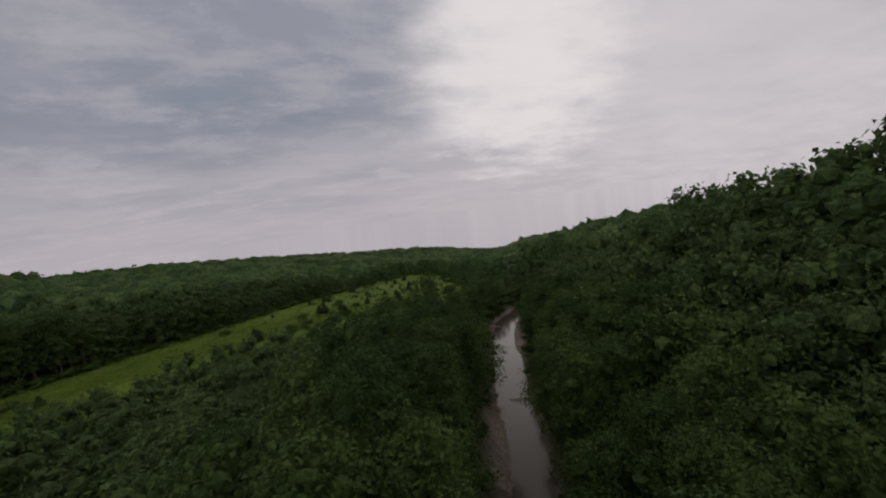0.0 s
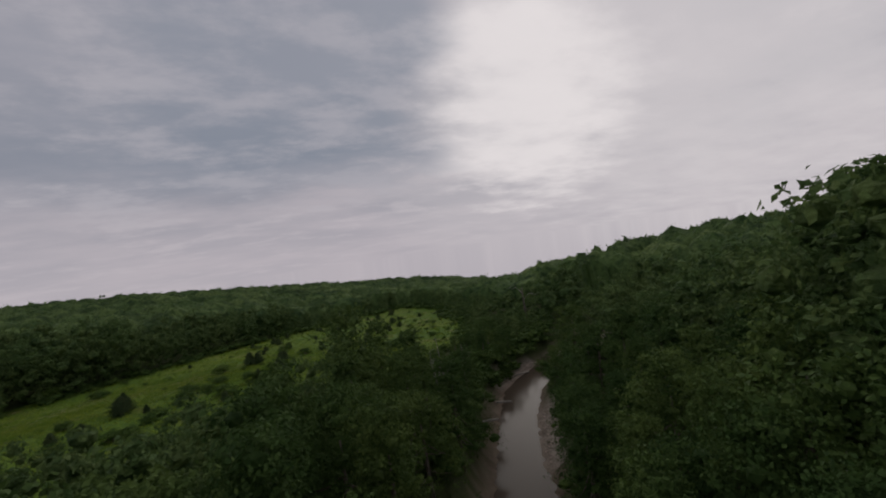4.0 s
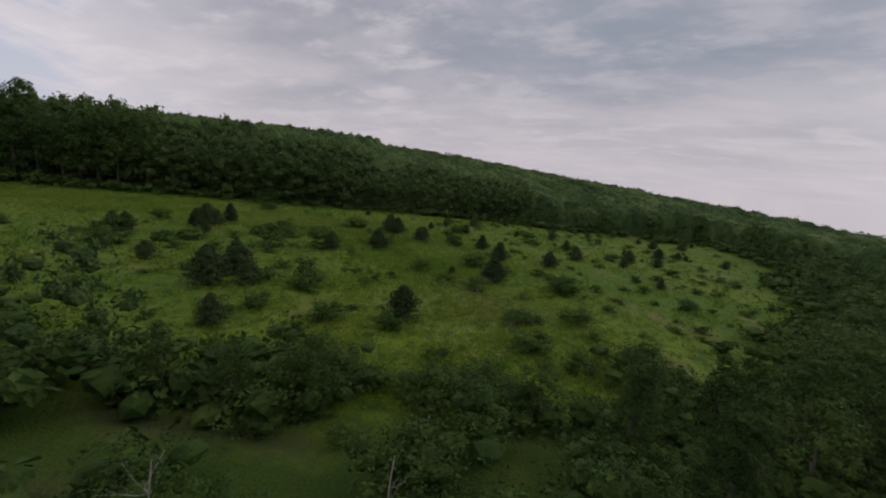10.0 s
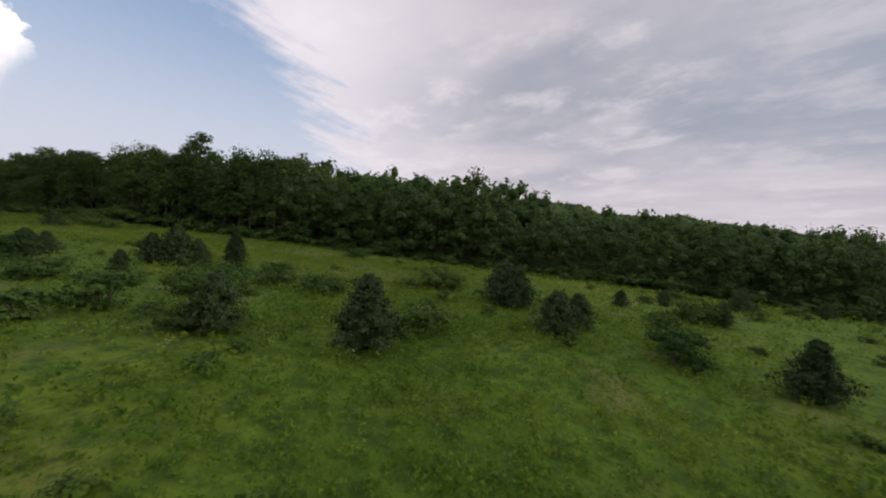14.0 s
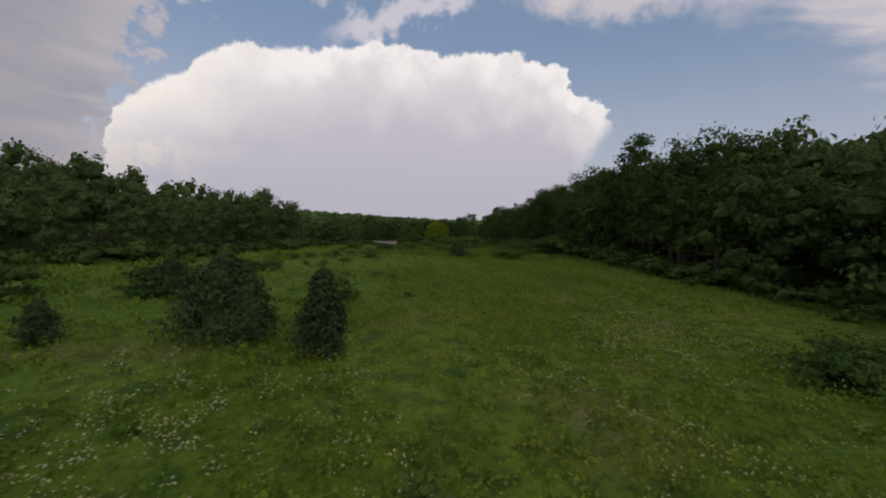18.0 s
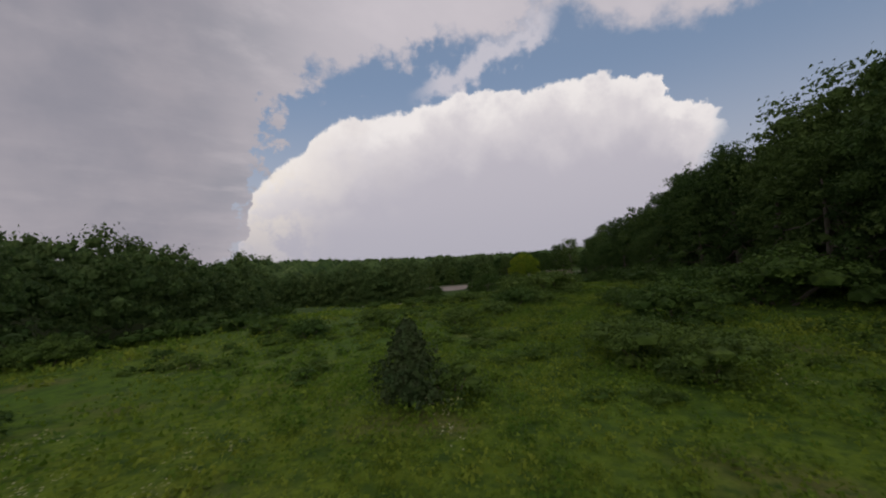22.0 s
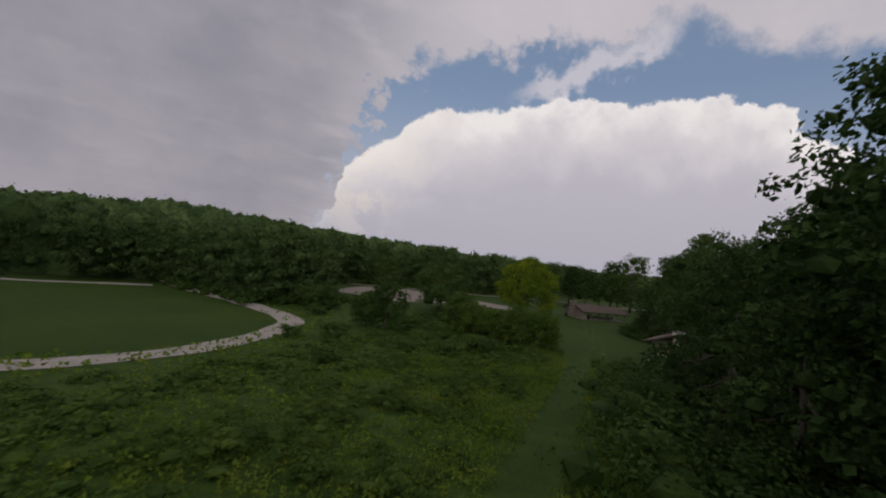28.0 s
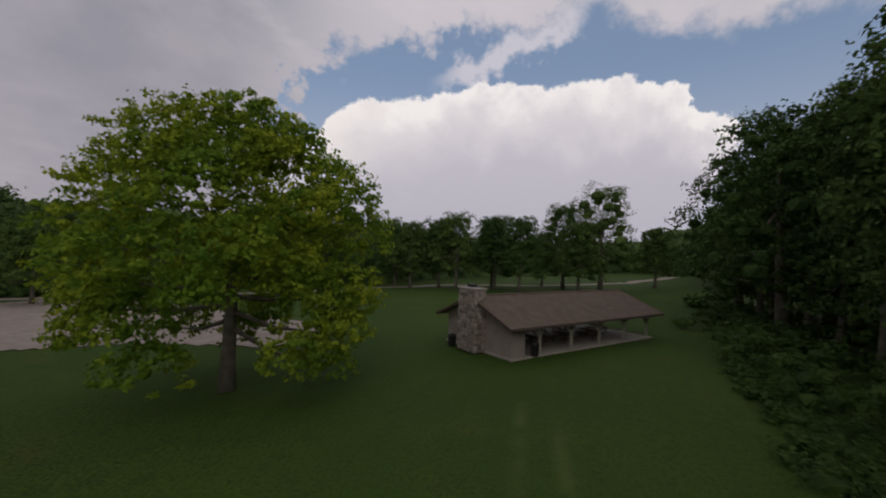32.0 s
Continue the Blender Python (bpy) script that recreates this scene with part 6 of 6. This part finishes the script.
def restroom():
    ang = -2.2
    z0 = hz(21.5, -27) + 0.02
    W, D, eave, ridge, over = 6.5, 8.6, 2.95, 4.3, 1.05
    top = thing("restroom_hut", 18.5, -31.3, z0, ang, "small tan block restroom hut with a brown gable roof", "building")
    part("slab", box("slab", W + 0.4, D + 0.9, 0.2, SLAB, 0.02, (W / 2, D / 2 - 0.4, 0.04)), top)
    part("front_wall", box("front_wall", W / 2 - 0.5, 0.2, eave + 0.2, BLOCK, 0.01, (W / 4 - 0.25, 0.1, eave / 2 + 0.2)), top, "tan block front wall")
    part("side_wall", box("side_wall", 0.2, D - 0.4, eave - 0.2, BLOCK, 0.01, (0.1, D / 2, eave / 2)), top, "tan block side wall")
    part("side_wall", box("side_wall", 0.2, D - 0.4, eave - 0.2, BLOCK, 0.01, (W - 0.1, D / 2, eave / 2)), top, "tan block side wall")
    part("rear_wall", box("rear_wall", W - 0.1, 0.2, eave - 0.2, BLOCK, 0.01, (W / 2, D - 0.1, eave / 2)), top, "tan block rear wall")
    part("recess_wall", box("recess_wall", W / 2 - 0.3, 0.18, eave + 0.1, BLOCK, 0.01, (W * 0.75 - 0.1, 2.1, eave / 2 + 0.15)), top, "shaded recessed entrance wall")
    part("screen_wall", box("screen_wall", 2.2, 0.16, 1.75, BLOCK, 0.01, (W - 1.35, 0.0, 0.95)), top, "low tan privacy screen wall")
    part("door", box("door", 0.95, 0.06, 2.05, TRIM, 0.01, (W / 2 + 1.1, 1.98, 1.2)), top, "dark painted entrance door")
    wn = part("window", box("window", 2.0, 0.1, 1.3, BLOCK, 0.015, (W / 4 - 0.1, -0.02, 1.35)), top, "boarded cream window panel")
    part("panel", box("panel", 1.82, 0.05, 1.14, CREAM, 0.01, (W / 4 - 0.1, -0.085, 1.35)), wn)
    part("sill", box("sill", 2.2, 0.2, 0.1, TRIM, 0.015, (W / 4 - 0.1, -0.1, 0.66)), wn)
    part("pillar", box("pillar", 0.75, 0.7, ridge - 0.5, CREAM, 0.02, (W / 2 - 0.1, -0.3, (ridge - 0.5) / 2 + 0.1)), top, "cream painted centre pillar")
    for side in (-1, 1):
        run = W / 2 + over
        zb = eave - (ridge - eave) / (W / 2) * over
        x1 = W / 2 + side * run
        bm = bmesh.new()
        q = [(W / 2, -over, ridge), (W / 2, D + over, ridge), (x1, D + over, zb), (x1, -over, zb)]
        lo = [bm.verts.new(p) for p in q]
        hi = [bm.verts.new((p[0], p[1], p[2] + 0.15)) for p in q]
        bm.faces.new(lo[::-1]), bm.faces.new(hi)
        for i in range(4):
            j = (i + 1) % 4
            bm.faces.new((lo[i], lo[j], hi[j], hi[i]))
        part("roof_plane", bm_mesh("roof_plane", bm, SHINGLE), top, "brown asphalt shingle roof slope")
        part("fascia", box("fascia", 0.05, D + 2 * over, 0.22, TRIM, 0.008, (x1 + side * 0.03, D / 2, zb + 0.05)), top)
        slope = math.atan2(ridge - zb, run)
        for yy in (-over - 0.03, D + over + 0.03):
            bd = part("barge_board", box("barge_board", run / math.cos(slope), 0.05, 0.22, TRIM, 0.008), top)
            bd.matrix_basis = Matrix.Translation((W / 2 + side * run / 2, yy, (ridge + zb) / 2 + 0.04)) @ pose(0, 0, 0, 0, side * math.degrees(slope), 0)
        for yy in (0.0, D):
            bm = bmesh.new()
            pr = [(W / 2, ridge - 0.05), (W / 2 + side * (W / 2), eave - 0.05), (W / 2, eave - 0.05)]
            aa = [bm.verts.new((x, yy + 0.02, z)) for x, z in pr]
            bb = [bm.verts.new((x, yy + 0.18, z)) for x, z in pr]
            bm.faces.new(aa), bm.faces.new(bb[::-1])
            for i in range(3):
                bm.faces.new((aa[i], bb[i], bb[(i + 1) % 3], aa[(i + 1) % 3]))
            part("gable", bm_mesh("gable", bm, WOOD), top, "dark boarded gable")
    vent = part("ridge_skylight", box("ridge_skylight", 1.1, 3.6, 0.1, GLASS, 0.01, (W / 2, 1.6, ridge + 0.3)), top, "raised ridge skylight in a white frame")
    for x in (-0.6, 0.6):
        part("skylight_frame", box("skylight_frame", 0.14, 3.9, 0.5, WHITE, 0.015, (W / 2 + x, 1.6, ridge + 0.22)), vent, "white painted frame board")
    for y in (-0.32, 3.52):
        part("skylight_frame", box("skylight_frame", 1.34, 0.14, 0.5, WHITE, 0.015, (W / 2, y, ridge + 0.225)), vent, "white painted frame board")


restroom()


def marker(x, y):
    e = thing("trail_marker", x, y, hz(x, y) - 0.1, 20, "short dark timber trail post with a white cap", "post")
    part("post", box("post", 0.14, 0.14, 0.98, WOOD, 0.012, (0, 0, 0.49)), e)
    part("cap", box("cap", 0.15, 0.15, 0.12, WHITE, 0.02, (0, 0, 1.04)), e, "white painted cap")


marker(13.6, -38.0)


def post_box(x, y):
    e = thing("trash_bin", x, y, hz(x, y), 15, "brown slatted litter bin beside the parking lot", "trash can")
    part("body", box("body", 0.7, 0.7, 1.05, WOOD, 0.02, (0, 0, 0.55)), e)
    for k in range(4):
        part("slat", box("slat", 0.12, 0.03, 0.95, TRIM, 0.005, (-0.25 + k * 0.165, -0.37, 0.55)), e)
    part("lid", box("lid", 0.8, 0.8, 0.12, TRIM, 0.03, (0, 0, 1.14)), e)


post_box(-53.0, 32.5)


def parked_car(x, y, turn):
    e = thing("parked_car", x, y, hz(x, y) + 0.1, turn, "small red car parked on the gravel road", "car")
    bm = bmesh.new()
    prof = [(-2.1, 0.35), (2.1, 0.35), (2.15, 0.75), (1.9, 0.85), (1.0, 0.95), (-1.6, 0.98), (-2.1, 0.9)]
    a = [bm.verts.new((u, -0.85, z)) for u, z in prof]
    b = [bm.verts.new((u, 0.85, z)) for u, z in prof]
    bm.faces.new(a), bm.faces.new(b[::-1])
    for i in range(7):
        j = (i + 1) % 7
        bm.faces.new((a[i], b[i], b[j], a[j]))
    part("body", bm_mesh("body", bm, RED, bevel=0.06), e)
    bm = bmesh.new()
    prof = [(-1.7, 0.97), (1.0, 0.94), (0.35, 1.42), (-1.25, 1.45)]
    a = [bm.verts.new((u, -0.72, z)) for u, z in prof]
    b = [bm.verts.new((u, 0.72, z)) for u, z in prof]
    bm.faces.new(a), bm.faces.new(b[::-1])
    for i in range(4):
        j = (i + 1) % 4
        bm.faces.new((a[i], b[i], b[j], a[j]))
    part("windows", bm_mesh("windows", bm, GLASS, bevel=0.05), e, "dark window band")
    part("roof", box("roof", 1.6, 1.3, 0.08, RED, 0.03, (-0.45, 0, 1.46)), e)
    for u in (-1.3, 1.35):
        for s in (-1, 1):
            v, f = lathe([(0.2, -0.1), (0.31, -0.1), (0.33, 0.0), (0.31, 0.1), (0.2, 0.1)])
            wh = part("wheel", mesh_of("wheel", v, f, RUBBER, True), e)
            wh.matrix_basis = Matrix.Translation((u, s * 0.8, 0.33)) @ pose(0, 0, 0, 90, 0, 0)
            v, f = lathe([(0.19, -0.11), (0.19, 0.11)])
            part("rim", mesh_of("rim", v, f, CHROME, True), wh)


parked_car(-72.0, -110.0, 55)
